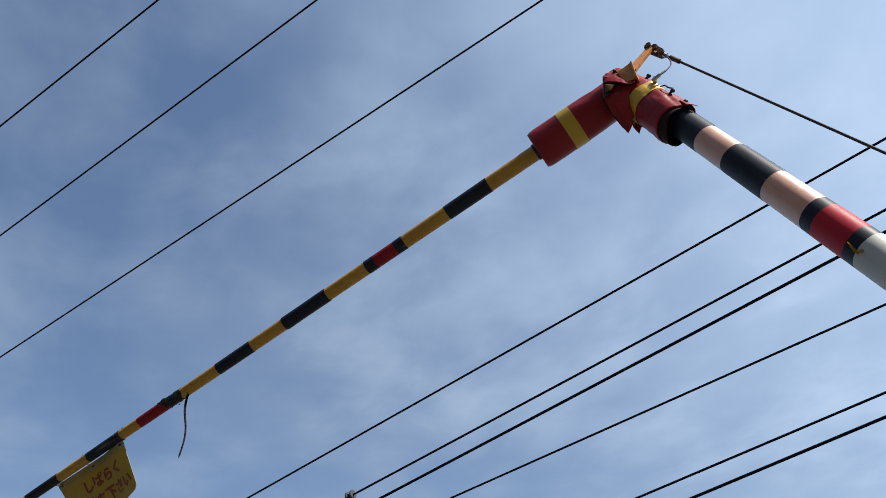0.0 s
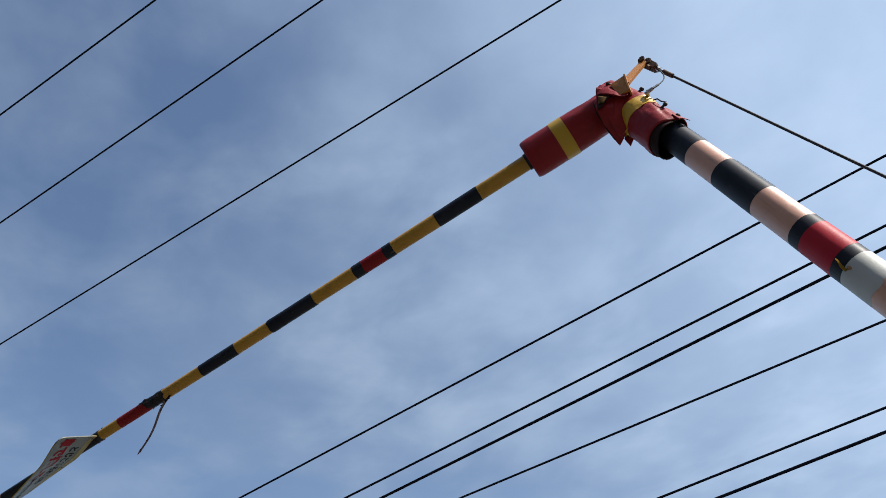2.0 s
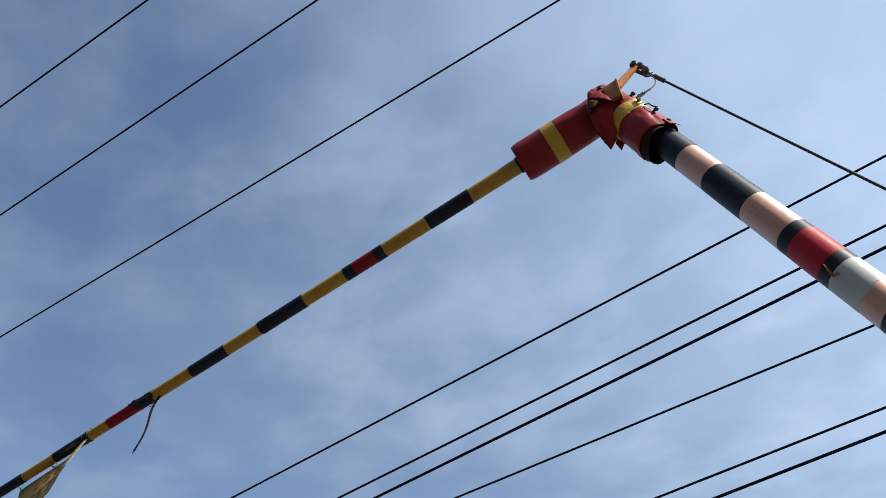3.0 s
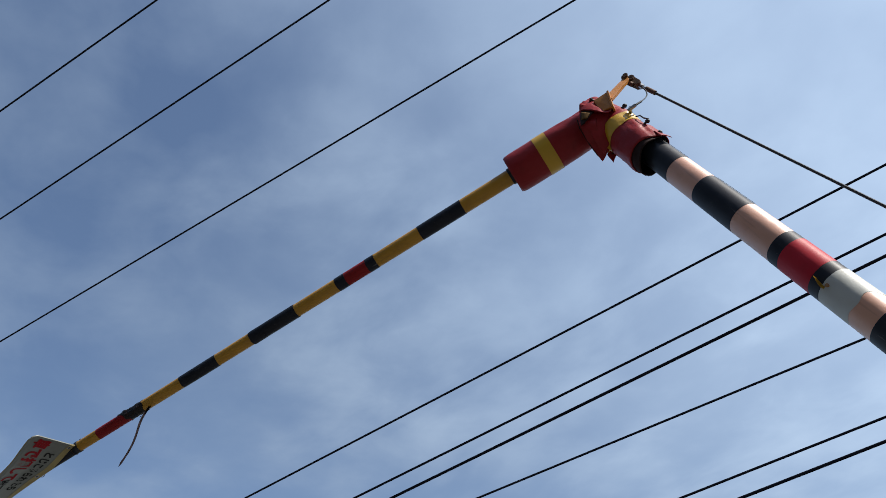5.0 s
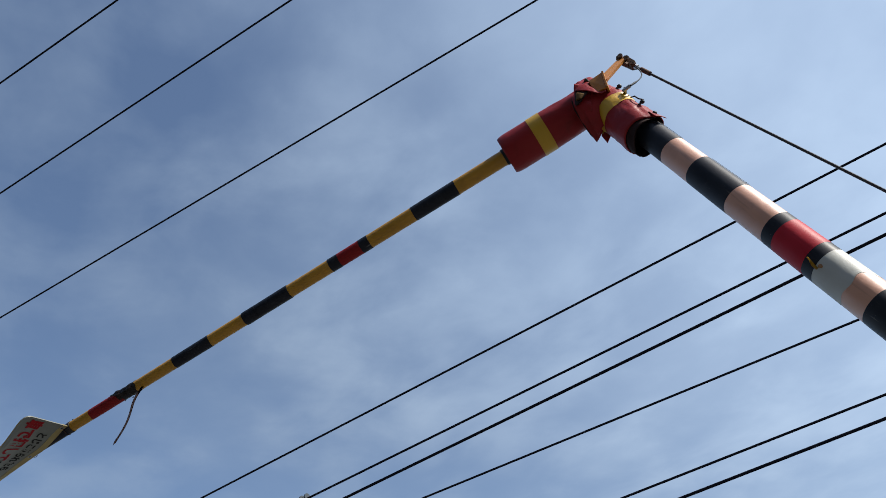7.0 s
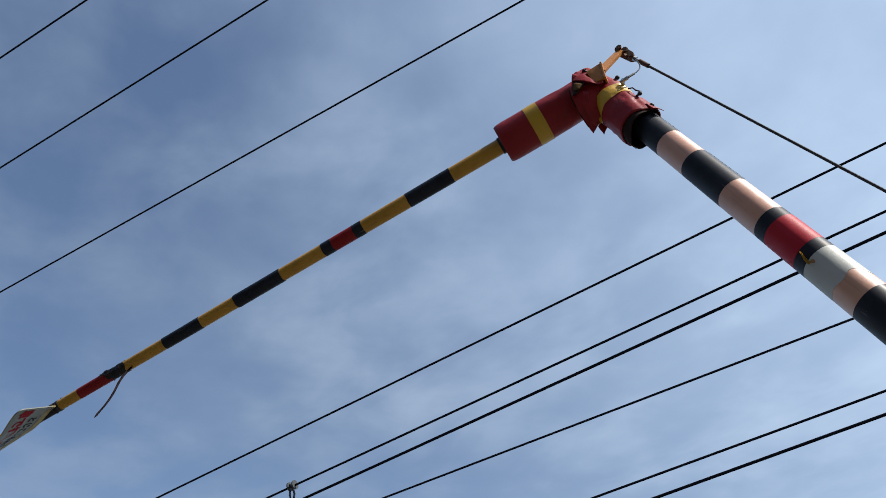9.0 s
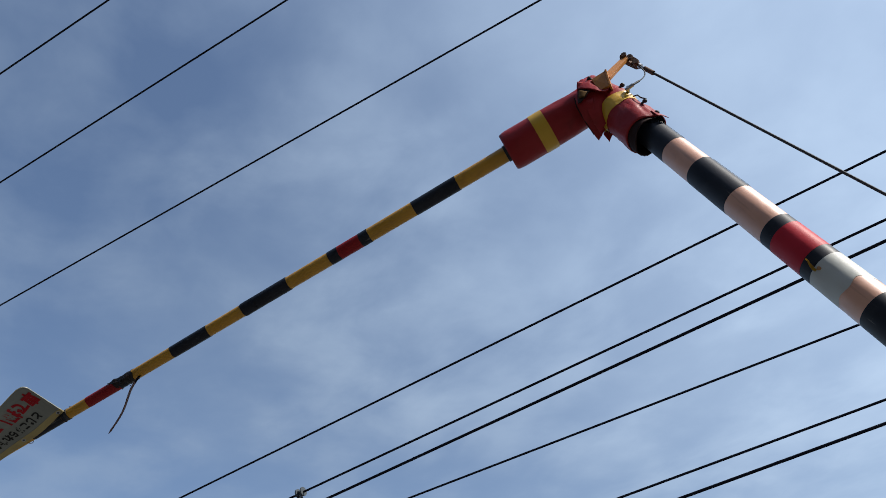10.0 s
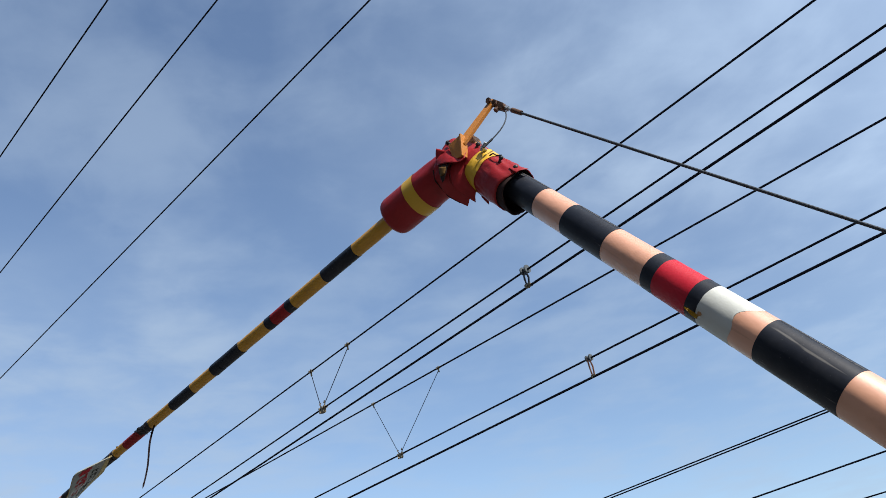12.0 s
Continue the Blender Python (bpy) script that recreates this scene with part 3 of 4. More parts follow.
# loose flap that wraps the boom's end of the elbow
FLAP_EDGE = [(0.0418, 0.072, 0.0100), (0.0707, 0.066, -0.0339), (0.0775, 0.060, -0.0591), (0.0777, 0.025, -0.0915), (0.0712, -0.026, -0.1020)]
bm = bmesh.new()
sheet(bm, FLAP_EDGE, [(-0.0029, 0.050, -0.0346), (0.0250, 0.058, -0.0451), (0.0387, 0.056, -0.0731), (0.0467, 0.035, -0.0892), (0.0390, -0.010, -0.0970)],
      cols=18, bulge=0.001, wrinkle=0.007, seed=2.0, rows_n=30)
elbow_flap = part("elbow_flap", bm, [M_VINYL, M_VINYL_IN], boom, "loose red vinyl flap with a pointed corner")
bm = bmesh.new()
bent_rod(bm, [Vector(p).lerp(Vector(q), u) + Vector((0.0005, 0.0015, 0)) for p, q in zip(FLAP_EDGE[1:], FLAP_EDGE[2:]) for u in (0.0, 0.33, 0.67)], 0.0015, 6)
part("flap_hem", bm, M_VINYL_IN, boom, "dark stitched hem of the flap")
bm = bmesh.new()
sheet(bm, [(LENGTH - 0.026, 0.051, -0.0080), (LENGTH - 0.031, 0.058, -0.0380), (LENGTH - 0.060, 0.055, -0.0680), (LENGTH - 0.084, 0.040, -0.0780), (LENGTH - 0.112, 0.006, -0.0800)],
      [(LENGTH - 0.060, 0.046, 0.004), (LENGTH - 0.068, 0.046, -0.0120), (LENGTH - 0.072, 0.043, -0.0280), (LENGTH - 0.088, 0.033, -0.0470), (LENGTH - 0.108, 0.018, -0.0570)],
      cols=12, bulge=0.002, wrinkle=0.004, seed=23.0, rows_n=26)
part("sleeve_skirt", bm, [M_VINYL, M_VINYL_IN], arm, "red vinyl gathered between flap and sleeve")
bm = bmesh.new()
sheet(bm, [(LENGTH + 0.026, 0.066, -0.0372), (LENGTH + 0.027, 0.055, -0.0094), (LENGTH - 0.015, 0.054, 0.0033), (LENGTH - 0.046, 0.053, 0.0086)],
      [(LENGTH - 0.002, 0.070, -0.0530), (LENGTH - 0.034, 0.072, -0.0360), (LENGTH - 0.057, 0.069, -0.0204), (LENGTH - 0.066, 0.064, -0.0060)],
      cols=14, bulge=0.001, wrinkle=0.008, seed=6.0, rows_n=26)
part("top_flap", bm, [M_VINYL, M_VINYL_IN], arm, "crumpled red vinyl fold over the hinge")
bm = bmesh.new()
sheet(bm, [(LENGTH - 0.066, -0.028, -0.0430), (LENGTH - 0.081, -0.029, -0.0425), (LENGTH - 0.098, -0.030, -0.0453)], [(LENGTH - 0.078, -0.028, -0.0640), (LENGTH - 0.096, -0.029, -0.0675), (LENGTH - 0.114, -0.030, -0.0700)],
      bulge=0.002, wrinkle=0.006, seed=11.0, cols=6, rows_n=10)
part("lower_flap", bm, [M_VINYL, M_VINYL_IN], arm, "pointed red vinyl flap corner")
bm = bmesh.new()
sheet(bm, [(LENGTH - 0.065, -0.022, -0.0500), (LENGTH - 0.080, -0.022, -0.0510)], [(LENGTH - 0.075, -0.022, -0.0610), (LENGTH - 0.084, -0.023, -0.0600)], bulge=0.001, wrinkle=0.003, seed=12.0, cols=3, rows_n=4)
part("flap_lining", bm, [M_VINYL_Y, M_VINYL_Y], arm, "yellow underside of the flap")
# gap under the fold: dark sheet painted as shade, hinge's rusty plate on it
bm = bmesh.new()
sheet(bm, [(LENGTH - 0.004, 0.067, -0.0520), (LENGTH - 0.026, 0.069, -0.0690), (LENGTH - 0.046, 0.069, -0.0790)], [(LENGTH - 0.036, 0.070, -0.0360), (LENGTH - 0.044, 0.071, -0.0520), (LENGTH - 0.050, 0.070, -0.0730)],
      bulge=0.001, wrinkle=0.004, seed=17.0, cols=5, rows_n=8)
part("gap_shade", bm, [M_VINYL_IN, M_VINYL_IN], arm, "dark sheet painted as the shade in a gap of the vinyl folds")
bm = bmesh.new()
sheet(bm, [(LENGTH - 0.014, 0.072, -0.0560), (LENGTH - 0.036, 0.073, -0.0700)], [(LENGTH - 0.036, 0.074, -0.0440), (LENGTH - 0.046, 0.074, -0.0600)], bulge=0.001, wrinkle=0.003, seed=19.0, cols=4, rows_n=5)
part("hinge_plate", bm, [M_PLATE, M_PLATE], arm, "rusty yellow metal seen in the gap")

# frayed tape that hangs from the joint, in its own space at the joint
bm = bmesh.new()
LT = 22
va, vb = [], []
for k in range(LT + 1):
    u = k / LT
    z = -0.210 * u
    x = -0.014 * math.sin(math.pi * u) + 0.008 * math.sin(2 * math.pi * u)
    y = 0.008 * math.sin(math.pi * u)
    w = 0.0034 * (1 - 0.25 * u) * (1.25 if k == LT - 1 else 1) * (0.15 if k == LT else 1)
    tw = 0.5 + 1.2 * u
    o = Vector((w * math.cos(tw), w * math.sin(tw), 0))
    va.append(bm.verts.new(Vector((x, y, z)) - o))
    vb.append(bm.verts.new(Vector((x, y, z)) + o))
for k in range(LT):
    bm.faces.new((va[k], va[k + 1], vb[k + 1], vb[k]))
bmesh.ops.solidify(bm, geom=bm.faces[:], thickness=0.0008)
loose_tape = part("loose_tape", bm, M_TAPE, boom, "frayed strip of tape hanging loose")
TAPE_AT = (1.424, 0.0, -boom_radius(1.45) * 0.85)
loose_tape.matrix_basis = pose(*TAPE_AT)

# ---- base of the gate ----
gate_base = thing("gate_machine", "grey painted barrier drive housing standing on the road", "barrier machine", Matrix.Translation((PIVOT.x, PIVOT.y, 0)))
bm = bmesh.new()
bmesh.ops.create_cube(bm, size=1, matrix=Matrix.Translation((-0.08, 0, 0.20)) @ Matrix.Diagonal((0.62, 0.34, 0.40, 1)))
bmesh.ops.bevel(bm, geom=bm.edges[:], offset=0.02, segments=2, affect="EDGES")
part("housing", bm, M_HOUSING, gate_base, smooth=False)
bm = bmesh.new()
for y in (-0.10, 0.10):
    slab(bm, [(-0.36, y, 0.38), (0.22, y, 0.38), (0.20, y, 0.46), (-0.16, y, 0.50), (-0.34, y, 0.50)], 0.02, (0, 1, 0), 0.003)
part("bearing_cheek", bm, M_HOUSING, gate_base, smooth=False)
bm = bmesh.new()
rod(bm, (-0.28, -0.13, 0.44), (-0.28, 0.13, 0.44), 0.03, 20)
part("axle", bm, M_STEEL, gate_base)

# ---- pull cable from the lever to the base ----
CABLE_FOOT = Vector((-1.4400, -0.0809, ELBOW_Z - 2.8185))
CABLE_HEAD = Vector((-0.1080, -0.0049, 0.0700))               # in the boom's space
CABLE_LEN = 3.24


def cable_pose(t):
    head = arm_pose(t) @ boom_pose(t) @ CABLE_HEAD
    way = (CABLE_FOOT - head).normalized()
    y = GATE_FRAME.to_3x3() @ Vector((0, 1, 0))
    z = way.cross(y).normalized()
    y = z.cross(way)
    m = Matrix((way, y, z)).transposed().to_4x4()
    m.translation = head
    return m


cable = thing("pull_cable", "twisted steel pull cable from lever to gate base", "cable", cable_pose(0))
bm = bmesh.new()
PITCH = 0.034
for strand in range(4):
    pts = []
    n_s = 420
    for k in range(n_s + 1):
        x = 0.075 + (CABLE_LEN - 0.075) * k / n_s
        a = 2 * math.pi * (x / PITCH + strand / 4)
        pts.append((x, 0.0007 * math.cos(a), 0.0007 * math.sin(a)))
    bent_rod(bm, pts, 0.0026, 6)
rope = part("rope", bm, M_ROPE, cable)
bm = bmesh.new()
tube_x(bm, 0.054, 0.088, 0.0060, 4, 14, wobble=0.08)
part("ferrule", bm, M_RUST, cable, "rusty pressed ferrule")
bm = bmesh.new()
rod(bm, (0.030, 0, 0), (0.060, 0, 0), 0.0042, 10)
rod(bm, (0.030, 0, 0), (0.040, 0, 0), 0.0065, 6)
part("threaded_end", bm, M_STEEL, cable, "galvanised threaded end", smooth=False)
bm = bmesh.new()
for y in (-0.009, 0.009):
    slab(bm, [(-0.016, y, -0.0095), (0.024, y, -0.008), (0.034, y, 0), (0.024, y, 0.008), (-0.016, y, 0.0095)], 0.0035, (0, 1, 0), 0.0006)
rod(bm, (0.023, -0.009, 0), (0.023, 0.009, 0), 0.008, 10)
rod(bm, (0.0, -0.017, 0), (0.0, 0.017, 0), 0.0048, 10)
rod(bm, (0.0, 0.012, 0), (0.0, 0.017, 0), 0.009, 6)
bolt_shape(bm, (0.013, 0.007, 0.006), (0.2, 0.5, 1), 0.004, 0.006)
part("shackle", bm, M_RUST, cable, "rusty shackle", smooth=False)
bm = bmesh.new()
BOND_TOP = Vector((0.028, 0.003, 0.003))                   # in the cable's space


def bond_way(t):
    lug = arm_pose(t) @ Vector((LENGTH - 0.085, 0.046, 0.049))
    return cable_pose(t).inverted() @ lug - BOND_TOP


def bond_pose(t):
    way = bond_way(t).normalized()
    out = (Vector((1, 0, 0)) - way * way.x).normalized()
    m = Matrix((way, out, way.cross(out))).transposed().to_4x4()
    m.translation = BOND_TOP
    return m


chord = bond_way(6.0).length
bow = 0.17 * chord
bent_rod(bm, [(chord * k / 16, bow * math.sin(math.pi * (k / 16) ** 0.85), 0) for k in range(17)], 0.0016, 6)
rod(bm, (chord * 0.80, bow * math.sin(math.pi * 0.80 ** 0.85), 0), (chord, 0, 0), 0.0027, 8)
bond_wire = part("bond_wire", bm, M_ROPE, cable, "thin dark bonding wire")
bond_wire.matrix_basis = bond_pose(0)

# ---- hanging sign on the boom ----
SIGN_AT, SIGN_L, SIGN_H, SIGN_TWIST = 1.668, 0.264, 0.147, -20.0
sign = thing("hanging_sign", "flexible two-sided warning sign flapping on the boom, white and yellow", "sign")


def twist(v, push=0.0):
    """Bend the flat sign: local x along the boom, z down from it."""
    a = radians(SIGN_TWIST) * (v[0] / SIGN_L) ** 1.2 if v[0] > 0 else 0.0
    belly = 0.008 * math.sin(math.pi * min(1, max(0, -v[2] / SIGN_H))) * math.sin(math.pi * v[0] / SIGN_L)
    k = min(1.0, max(0.0, v[0] / 0.10))
    y, z = v[1] + belly - 0.021 * k * k * (3 - 2 * k), v[2]
    return Vector((v[0], y * math.cos(a) - z * math.sin(a), y * math.sin(a) + z * math.cos(a)))


def sign_layer(bm, x0, x1, z0, z1, y, nx, nz, corner=0.0):
    grid = []
    for i in range(nz + 1):
        z = z0 + (z1 - z0) * i / nz
        row = []
        for j in range(nx + 1):
            x = x0 + (x1 - x0) * j / nx
            if corner and z - z1 < corner:
                cut = corner - math.sqrt(max(0, corner ** 2 - (corner - (z - z1)) ** 2))
                x = x0 + cut + (x1 - x0 - 2 * cut) * j / nx
            row.append((x, y, z))
        grid.append(row)
    return grid


def sign_panel(name, y0, y1, mats, x0, x1, z0, z1, label, corner=0.020):
    bm = bmesh.new()
    nx, nz = 24, 48
    f = [[bm.verts.new(twist(p)) for p in row] for row in sign_layer(bm, x0, x1, z0, z1, y1, nx, nz, corner)]
    b = [[bm.verts.new(twist(p)) for p in row] for row in sign_layer(bm, x0, x1, z0, z1, y0, nx, nz, corner)]
    for i in range(nz):
        for j in range(nx):
            bm.faces.new((f[i][j], f[i + 1][j], f[i + 1][j + 1], f[i][j + 1])).material_index = 0
            bm.faces.new((b[i][j], b[i][j + 1], b[i + 1][j + 1], b[i + 1][j])).material_index = len(mats) - 1
        bm.faces.new((f[i][0], b[i][0], b[i + 1][0], f[i + 1][0])).material_index = len(mats) - 1
        bm.faces.new((f[i][nx], f[i + 1][nx], b[i + 1][nx], b[i][nx])).material_index = len(mats) - 1
    for j in range(nx):
        bm.faces.new((f[0][j], f[0][j + 1], b[0][j + 1], b[0][j]))
        bm.faces.new((f[nz][j], b[nz][j], b[nz][j + 1], f[nz][j + 1]))
    return part(name, bm, mats, sign, label, smooth=False)


sign_panel("panel", -0.0013, 0.0013, [M_SIGN_Y, M_SIGN_W], 0, SIGN_L, -0.014, -0.014 - SIGN_H, "sheet with a yellow face and a white back")
sign_panel("hem", -0.0018, 0.0018, [M_HEM], 0.0, SIGN_L, -0.012, -0.032, "yellowed hem along the upper edge", corner=0.0)


def lettering(name, text, mat, size, x, z, front, label, squeeze=1.0):
    """Words on the sign, laid on its bent surface."""
    cu = bpy.data.curves.new(name, "FONT")
    cu.body, cu.size, cu.align_x = text, size, "CENTER"
    cu.offset = size * 0.042
    tmp = bpy.data.objects.new(name, cu)
    scene.collection.objects.link(tmp)
    bpy.context.view_layer.update()
    mesh = bpy.data.meshes.new_from_object(tmp.evaluated_get(bpy.context.evaluated_depsgraph_get()))
    bpy.data.objects.remove(tmp)
    bm = bmesh.new()
    bm.from_mesh(mesh)
    bmesh.ops.triangulate(bm, faces=bm.faces[:])
    for v in bm.verts:
        u, w = v.co.x * squeeze, v.co.y
        if front:            # read from the +y side: words run towards -x
            v.co = twist((x - u, 0.0021, z + w))
        else:                # read from the -y side: words run towards +x
            v.co = twist((x + u, -0.0021, z + w))
    ob = part(name, bm, mat, sign, label, smooth=False)
    return ob


lettering("lettering", "しばらく", M_INK_BROWN, 0.039, SIGN_L * 0.42, -0.082, True, "brown-red handwritten words, first line")
lettering("lettering", "お待ち下さい", M_INK_BROWN, 0.040, SIGN_L * 0.46, -0.134, True, "brown-red handwritten words, second line", 0.94)
lettering("lettering", "とじこめられたら", M_INK_BLACK, 0.033, SIGN_L * 0.45, -0.072, False, "black words, first line", 0.60)
lettering("lettering", "車で押して", M_INK_RED, 0.055, SIGN_L * 0.305, -0.134, False, "large red words, second line", 0.54)
lettering("lettering", "出て下さい", M_INK_BLACK, 0.036, SIGN_L * 0.765, -0.128, False, "black words, end of second line", 0.58)
for x in (0.012, 0.130, 0.250):
    bm = bmesh.new()
    seg = 14
    pts = [twist((x + 0.0045 * math.cos(2 * math.pi * k / seg), 0, -0.024 + 0.0045 * math.sin(2 * math.pi * k / seg))) for k in range(seg + 1)]
    bent_rod(bm, pts, 0.0026, 6)
    eyelet = part("eyelet", bm, M_STEEL, sign, "metal eyelet")
    # solid dark disc, its colour stands for the shade in the hole
    bm = bmesh.new()
    rod(bm, twist((x, -0.0023, -0.024)), twist((x, 0.0023, -0.024)), 0.0032, 12)
    part("eyelet_shade_disc", bm, M_DARK, eyelet, "dark disc painted as the shaded hole of the eyelet")
    bm = bmesh.new()
    r_tie, foot = boom_radius(SIGN_AT + x) + 0.0012, twist((x, 0, -0.024))
    pts = [foot] + [Vector((x + 0.003, foot.y * (0.5 + 0.5 * math.cos(q)) * 0.3 + r_tie * math.sin(q), -r_tie * math.cos(q))) for q in [2 * math.pi * (k + 0.5) / 14 for k in range(14)]] + [foot]
    bent_rod(bm, pts, 0.0009, 6)
    part("tie_wire", bm, M_RUST, sign, "wire tie round the boom")

SIGN_SWING = [(0.0, -23), (0.15, -18), (0.3, 6), (0.6, 43), (0.8, 43), (1.0, 66), (1.2, 80), (1.5, 74), (1.8, 80), (2.0, 58), (2.2, 20), (2.4, 12), (2.7, 10),
              (3.1, 40), (3.5, 76), (3.9, 66), (4.3, 92), (4.5, 88), (4.7, 70), (4.9, 72), (5.1, 74), (5.3, 82), (5.5, 74), (5.7, 68), (5.9, 60), (6.1, 64), (6.4, 68), (6.7, 78),
              (7.0, 72), (7.3, 72), (7.5, 88), (7.7, 104), (8.1, 76), (8.5, 84), (8.9, 64), (9.3, 34), (9.5, 82), (9.7, 104), (9.9, 93), (10.1, 90), (10.3, 80), (10.5, 79), (10.7, 98), (10.9, 98),
              (11.1, 82), (11.4, 62), (11.6, 66), (11.7, 69), (11.8, 70), (11.9, 61), (12.0, 56)]
TAPE_SWING = [(0.0, -10, 3), (0.3, -23, 19), (0.6, -22, -2), (0.8, -26, 12), (1.0, -17, 9), (1.5, -13, 17), (2.0, -19, 14), (2.4, -16, 9), (2.7, -13, 15), (3.5, -15, 12), (4.3, -11, 14), (4.5, -16, 18),
              (4.9, -17, 13), (5.5, -16, 15), (5.9, -15, 11), (6.4, -15, 13), (7.0, -15, 14), (7.5, -17, 18), (7.7, -15, 21), (8.5, -14, 13), (9.3, -17, 24), (9.5, -16, 18), (9.9, -16, 14), (10.3, -16, 12),
              (10.7, -15, 14), (10.9, -14, 13), (11.1, -16, 6), (11.4, -15, 12), (11.6, -8, 9), (12.0, -7, 7)]

# ---- overhead wires ----
WIRES = {   # y, z over the elbow, drift in y and z per metre of x, radius, name, label
    "feeder_a": (-1.1564, 5.6923, 0.0640, 0.0089, 0.0080, "feeder_wire", "thin dark overhead feeder wire high over the road"),
    "feeder_b": (-2.2054, 5.9964, 0.0561, 0.0084, 0.0085, "feeder_wire", "thin dark overhead feeder wire high over the road"),
    "feeder_c": (-4.1777, 6.7308, 0.0584, 0.0095, 0.0100, "feeder_wire", "thin dark overhead feeder wire high over the road"),
    "messenger_a": (-4.8147, 3.1887, -0.0026, -0.0045, 0.0098, "messenger_wire", "dark stranded messenger wire of the overhead line"),
    "auxiliary_a": (-4.6770, 2.4848, -0.0022, -0.0093, 0.0098, "auxiliary_wire", "dark auxiliary wire carried by slanting droppers"),
    "contact_a": (-4.6164, 2.2702, -0.0155, -0.0031, 0.0118, "contact_wire", "thick dark contact wire hung below the auxiliary wire"),
    "messenger_b": (-7.4803, 3.3326, 0.0015, 0.0341, 0.0120, "messenger_wire", "dark stranded messenger wire of the overhead line"),
    "auxiliary_b": (-7.5537, 2.4734, 0.0175, 0.0067, 0.0120, "auxiliary_wire", "dark auxiliary wire carried by slanting droppers"),
    "contact_b": (-7.5810, 2.2520, 0.0105, 0.0047, 0.0150, "contact_wire", "thick dark contact wire hung below the auxiliary wire"),
    "far_a": (-14.6564, 2.8115, -0.0089, -0.0105, 0.0130, "overhead_wire", "dark overhead wire of the farther track"),
    "far_b": (-14.5200, 2.7300, -0.0070, -0.0120, 0.0130, "overhead_wire", "dark overhead wire of the farther track"),
    "far_c": (-19.5185, 2.8282, -0.0105, -0.0166, 0.0190, "overhead_wire", "dark overhead wire of the farther track"),
    "far_d": (-19.0100, 1.7500, -0.0120, 0.0, 0.0150, "overhead_wire", "dark overhead wire of the farther track"),
}


def wire_at(key, x):
    y, z, dy, dz = WIRES[key][:4]
    return Vector((x, y + dy * x, ELBOW_Z + z + dz * x))


for key, row in WIRES.items():
    bm = bmesh.new()
    rod(bm, wire_at(key, -40), wire_at(key, 55), row[4] * 1.14, 10)
    tagged(part(row[5], bm, M_WIRE), row[6], "overhead wire", group="overhead wires")


def clamp(bm, at, r=0.024, drop=0.055):
    at = Vector(at)
    for dx in (-0.022, 0.022):
        rod(bm, at + Vector((dx, -r, 0.006)), at + Vector((dx, r, 0.006)), 0.015, 8)
    rod(bm, at + Vector((-0.034, 0, 0)), at + Vector((0.034, 0, 0)), 0.020, 8)
    rod(bm, at, at - Vector((0, 0, drop)), 0.011, 8)
    bolt_shape(bm, at + Vector((0.009, 0, -0.012)), (0.2, 1, 0), 0.008, 0.024)


def dropper(top_key, low_key, xa, xb, xl):
    """Two thin wires that slant from two clamps on the messenger to one clamp below."""
    low = wire_at(low_key, xl)
    ob = thing("dropper", "slanting pair of thin dropper wires between messenger and auxiliary wire", "dropper", Matrix.Translation(low), group="droppers")
    for x, dx in ((xa, 0.055), (xb, -0.055)):
        top = wire_at(top_key, x) - low
        bm = bmesh.new()
        rod(bm, top - Vector((0, 0, 0.045)), Vector((dx, 0, 0.055)), 0.0054, 6)
        part("dropper_wire", bm, M_WIRE, ob)
        bm = bmesh.new()
        clamp(bm, top)
        bolt_shape(bm, top + Vector((-0.01, 0.0, -0.05)), (-0.3, 0.3, -1), 0.008, 0.020)
        part("upper_clamp", bm, M_BRONZE, ob, "weathered bronze clamp", smooth=False)
        bm = bmesh.new()
        bent_rod(bm, [Vector((dx, 0, 0.095)), Vector((dx + 0.010, 0.006, 0.070)), Vector((dx, 0, 0.048)), Vector((dx * 0.5, 0, 0.018))], 0.010, 6)
        part("eye", bm, M_BRONZE, ob)
    bm = bmesh.new()
    clamp(bm, (-0.036, 0, 0), 0.030, 0.075)
    clamp(bm, (0.036, 0, 0), 0.030, 0.060)
    bmesh.ops.create_cube(bm, size=1, matrix=Matrix.Translation((0, 0, -0.032)) @ Matrix.Diagonal((0.085, 0.045, 0.055, 1)))
    bolt_shape(bm, (0.0, 0.02, -0.05), (0.2, 1, -0.6), 0.010, 0.026)
    part("lower_clamp", bm, M_BRONZE, ob, "weathered bronze double clamp", smooth=False)


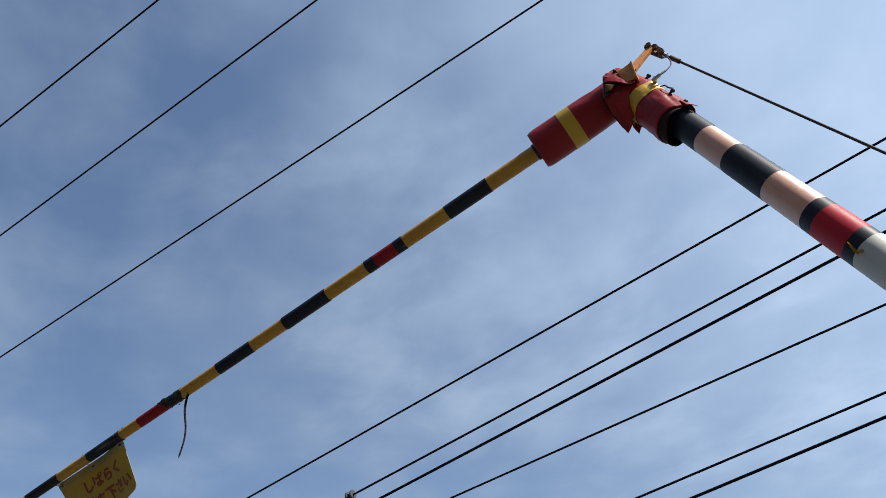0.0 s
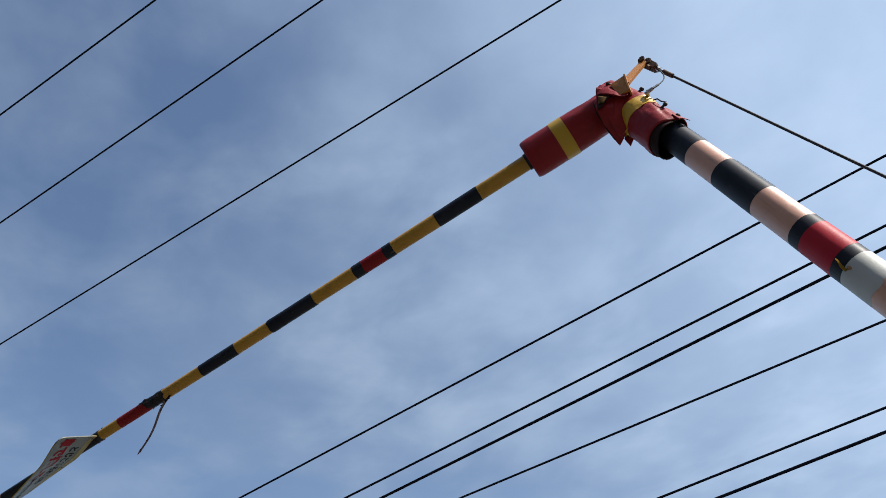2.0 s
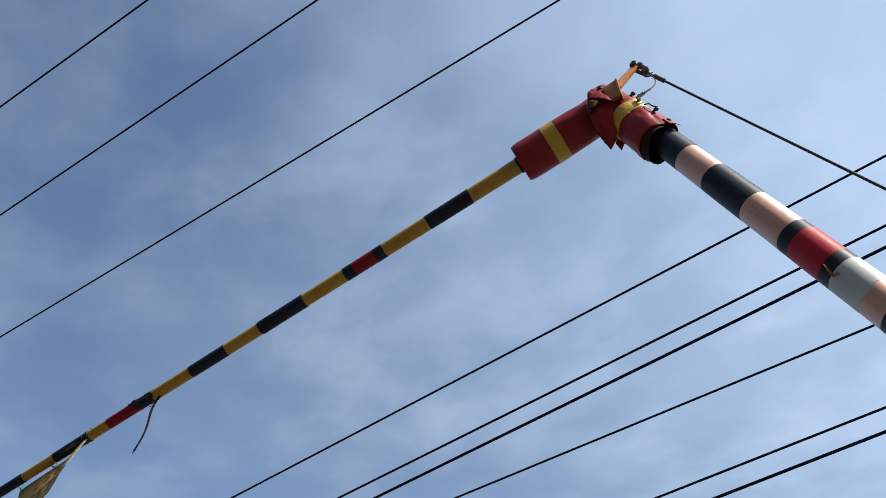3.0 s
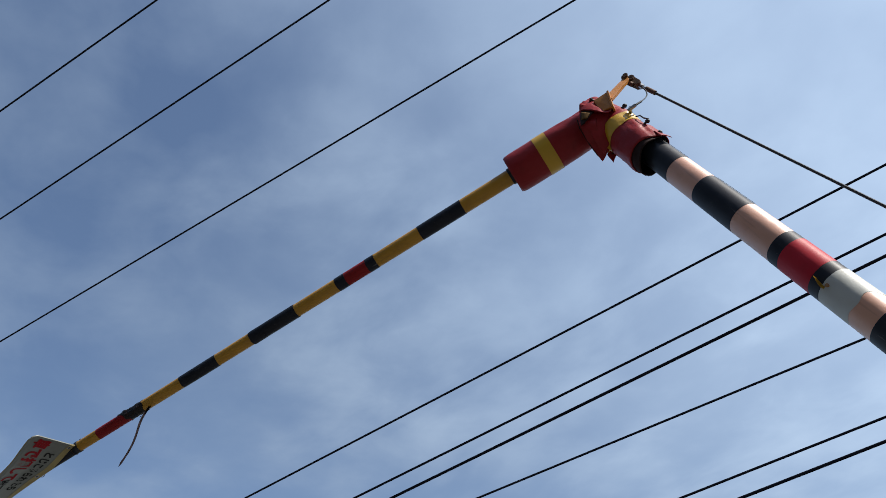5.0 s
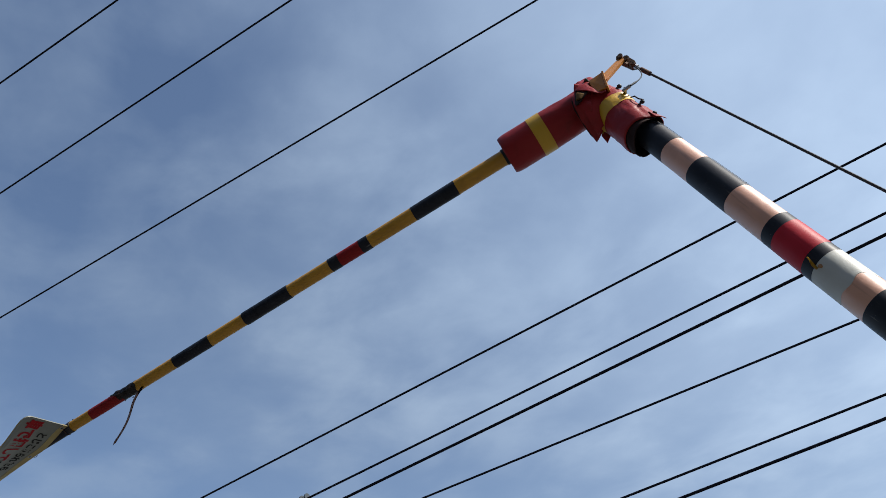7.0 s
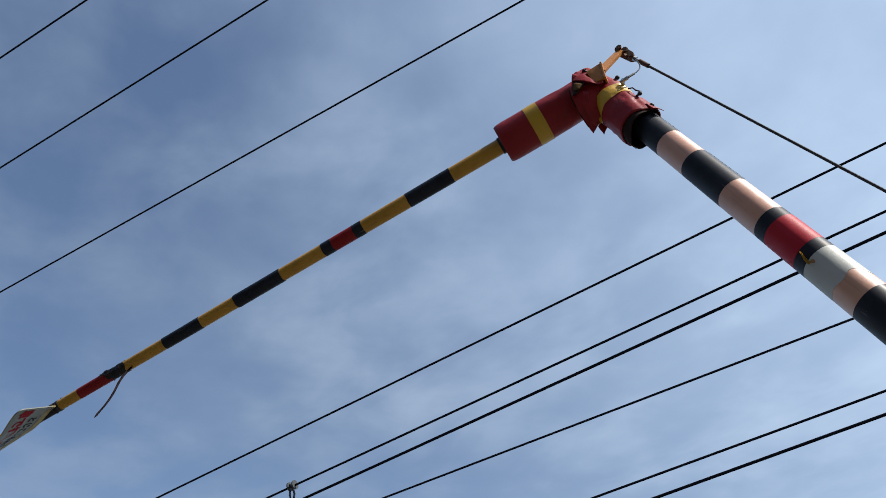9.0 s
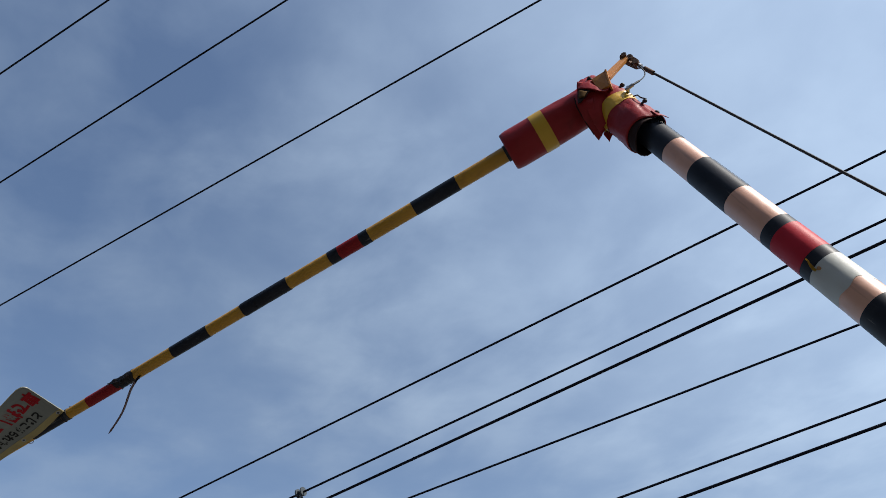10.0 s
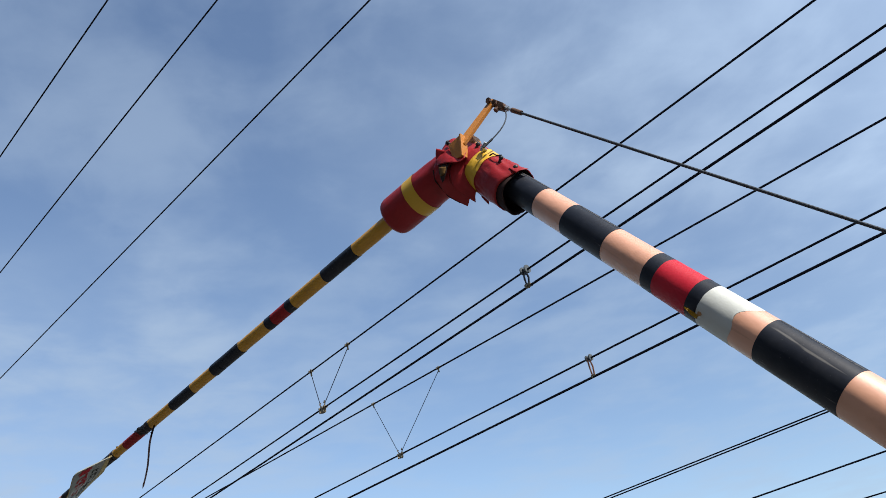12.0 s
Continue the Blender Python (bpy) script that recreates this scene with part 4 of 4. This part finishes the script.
def hanger(top_key, low_key, x, mat, label, lean=0.0):
    """Short hanger with two round washers between auxiliary and contact wire."""
    top, low = wire_at(top_key, x), wire_at(low_key, x + lean)
    ob = thing("hanger", label, "hanger", Matrix.Translation(low), group="hangers")
    d = top - low
    for k in (-1, 1):
        o = Vector((0.032 * k, 0, 0))
        bm = bmesh.new()
        rod(bm, d + o + Vector((-0.007, 0, 0.006)), d + o + Vector((0.007, 0, 0.006)), 0.047, 18)
        part("washer", bm, M_ZINC, ob, "grey round washer")
        bm = bmesh.new()
        bent_rod(bm, [d + o * 0.6 + Vector((0, 0.014, 0.02)), d + o * 0.6 + Vector((0, 0.017, -0.03)), d * 0.5 + o * 0.9 + Vector((0, 0.006, 0)), o * 0.5 + Vector((0, 0.009, 0.015))], 0.0115, 8)
        part("link", bm, mat, ob)
    bm = bmesh.new()
    rod(bm, d + Vector((-0.034, 0, 0.006)), d + Vector((0.034, 0, 0.006)), 0.018, 10)
    part("saddle", bm, M_ZINC, ob)
    bm = bmesh.new()
    clamp(bm, (0, 0, 0.006), 0.030, 0.020)
    part("ear_clamp", bm, M_BRONZE, ob, "bronze ear clamp", smooth=False)


dropper("messenger_a", "auxiliary_a", 9.6225, 8.6474, 9.1563)
dropper("messenger_b", "auxiliary_b", 11.7737, 9.8562, 11.0124)
hanger("auxiliary_a", "contact_a", 5.065, M_DARK, "short dark hanger with grey washers between two wires")
hanger("auxiliary_b", "contact_b", 6.685, M_COPPER, "short copper-coloured hanger with grey washers between two wires", 0.042)


# ---- what moves ----
def motions():
    times = [0.0, 10.5, 10.7, 11.0, 11.3, 11.5, 11.7, 11.9, 12.0]
    walk(arm, [(t, arm_pose(t)) for t in times])
    walk(boom, [(t, boom_pose(t)) for t in times])
    walk(cable, [(t, cable_pose(t)) for t in times])
    walk(bond_wire, [(t, bond_pose(t)) for t in times])
    walk(sign, [(t, arm_pose(t) @ boom_pose(t) @ pose(SIGN_AT, 0, 0, 0, 1.5 * max(0.0, math.sin(radians(a))), 0) @ pose(0, 0, 0, a, 0, 0)) for t, a in SIGN_SWING])
    walk(loose_tape, [(t, pose(*TAPE_AT, b, a, 0)) for t, a, b in TAPE_SWING])


motions()
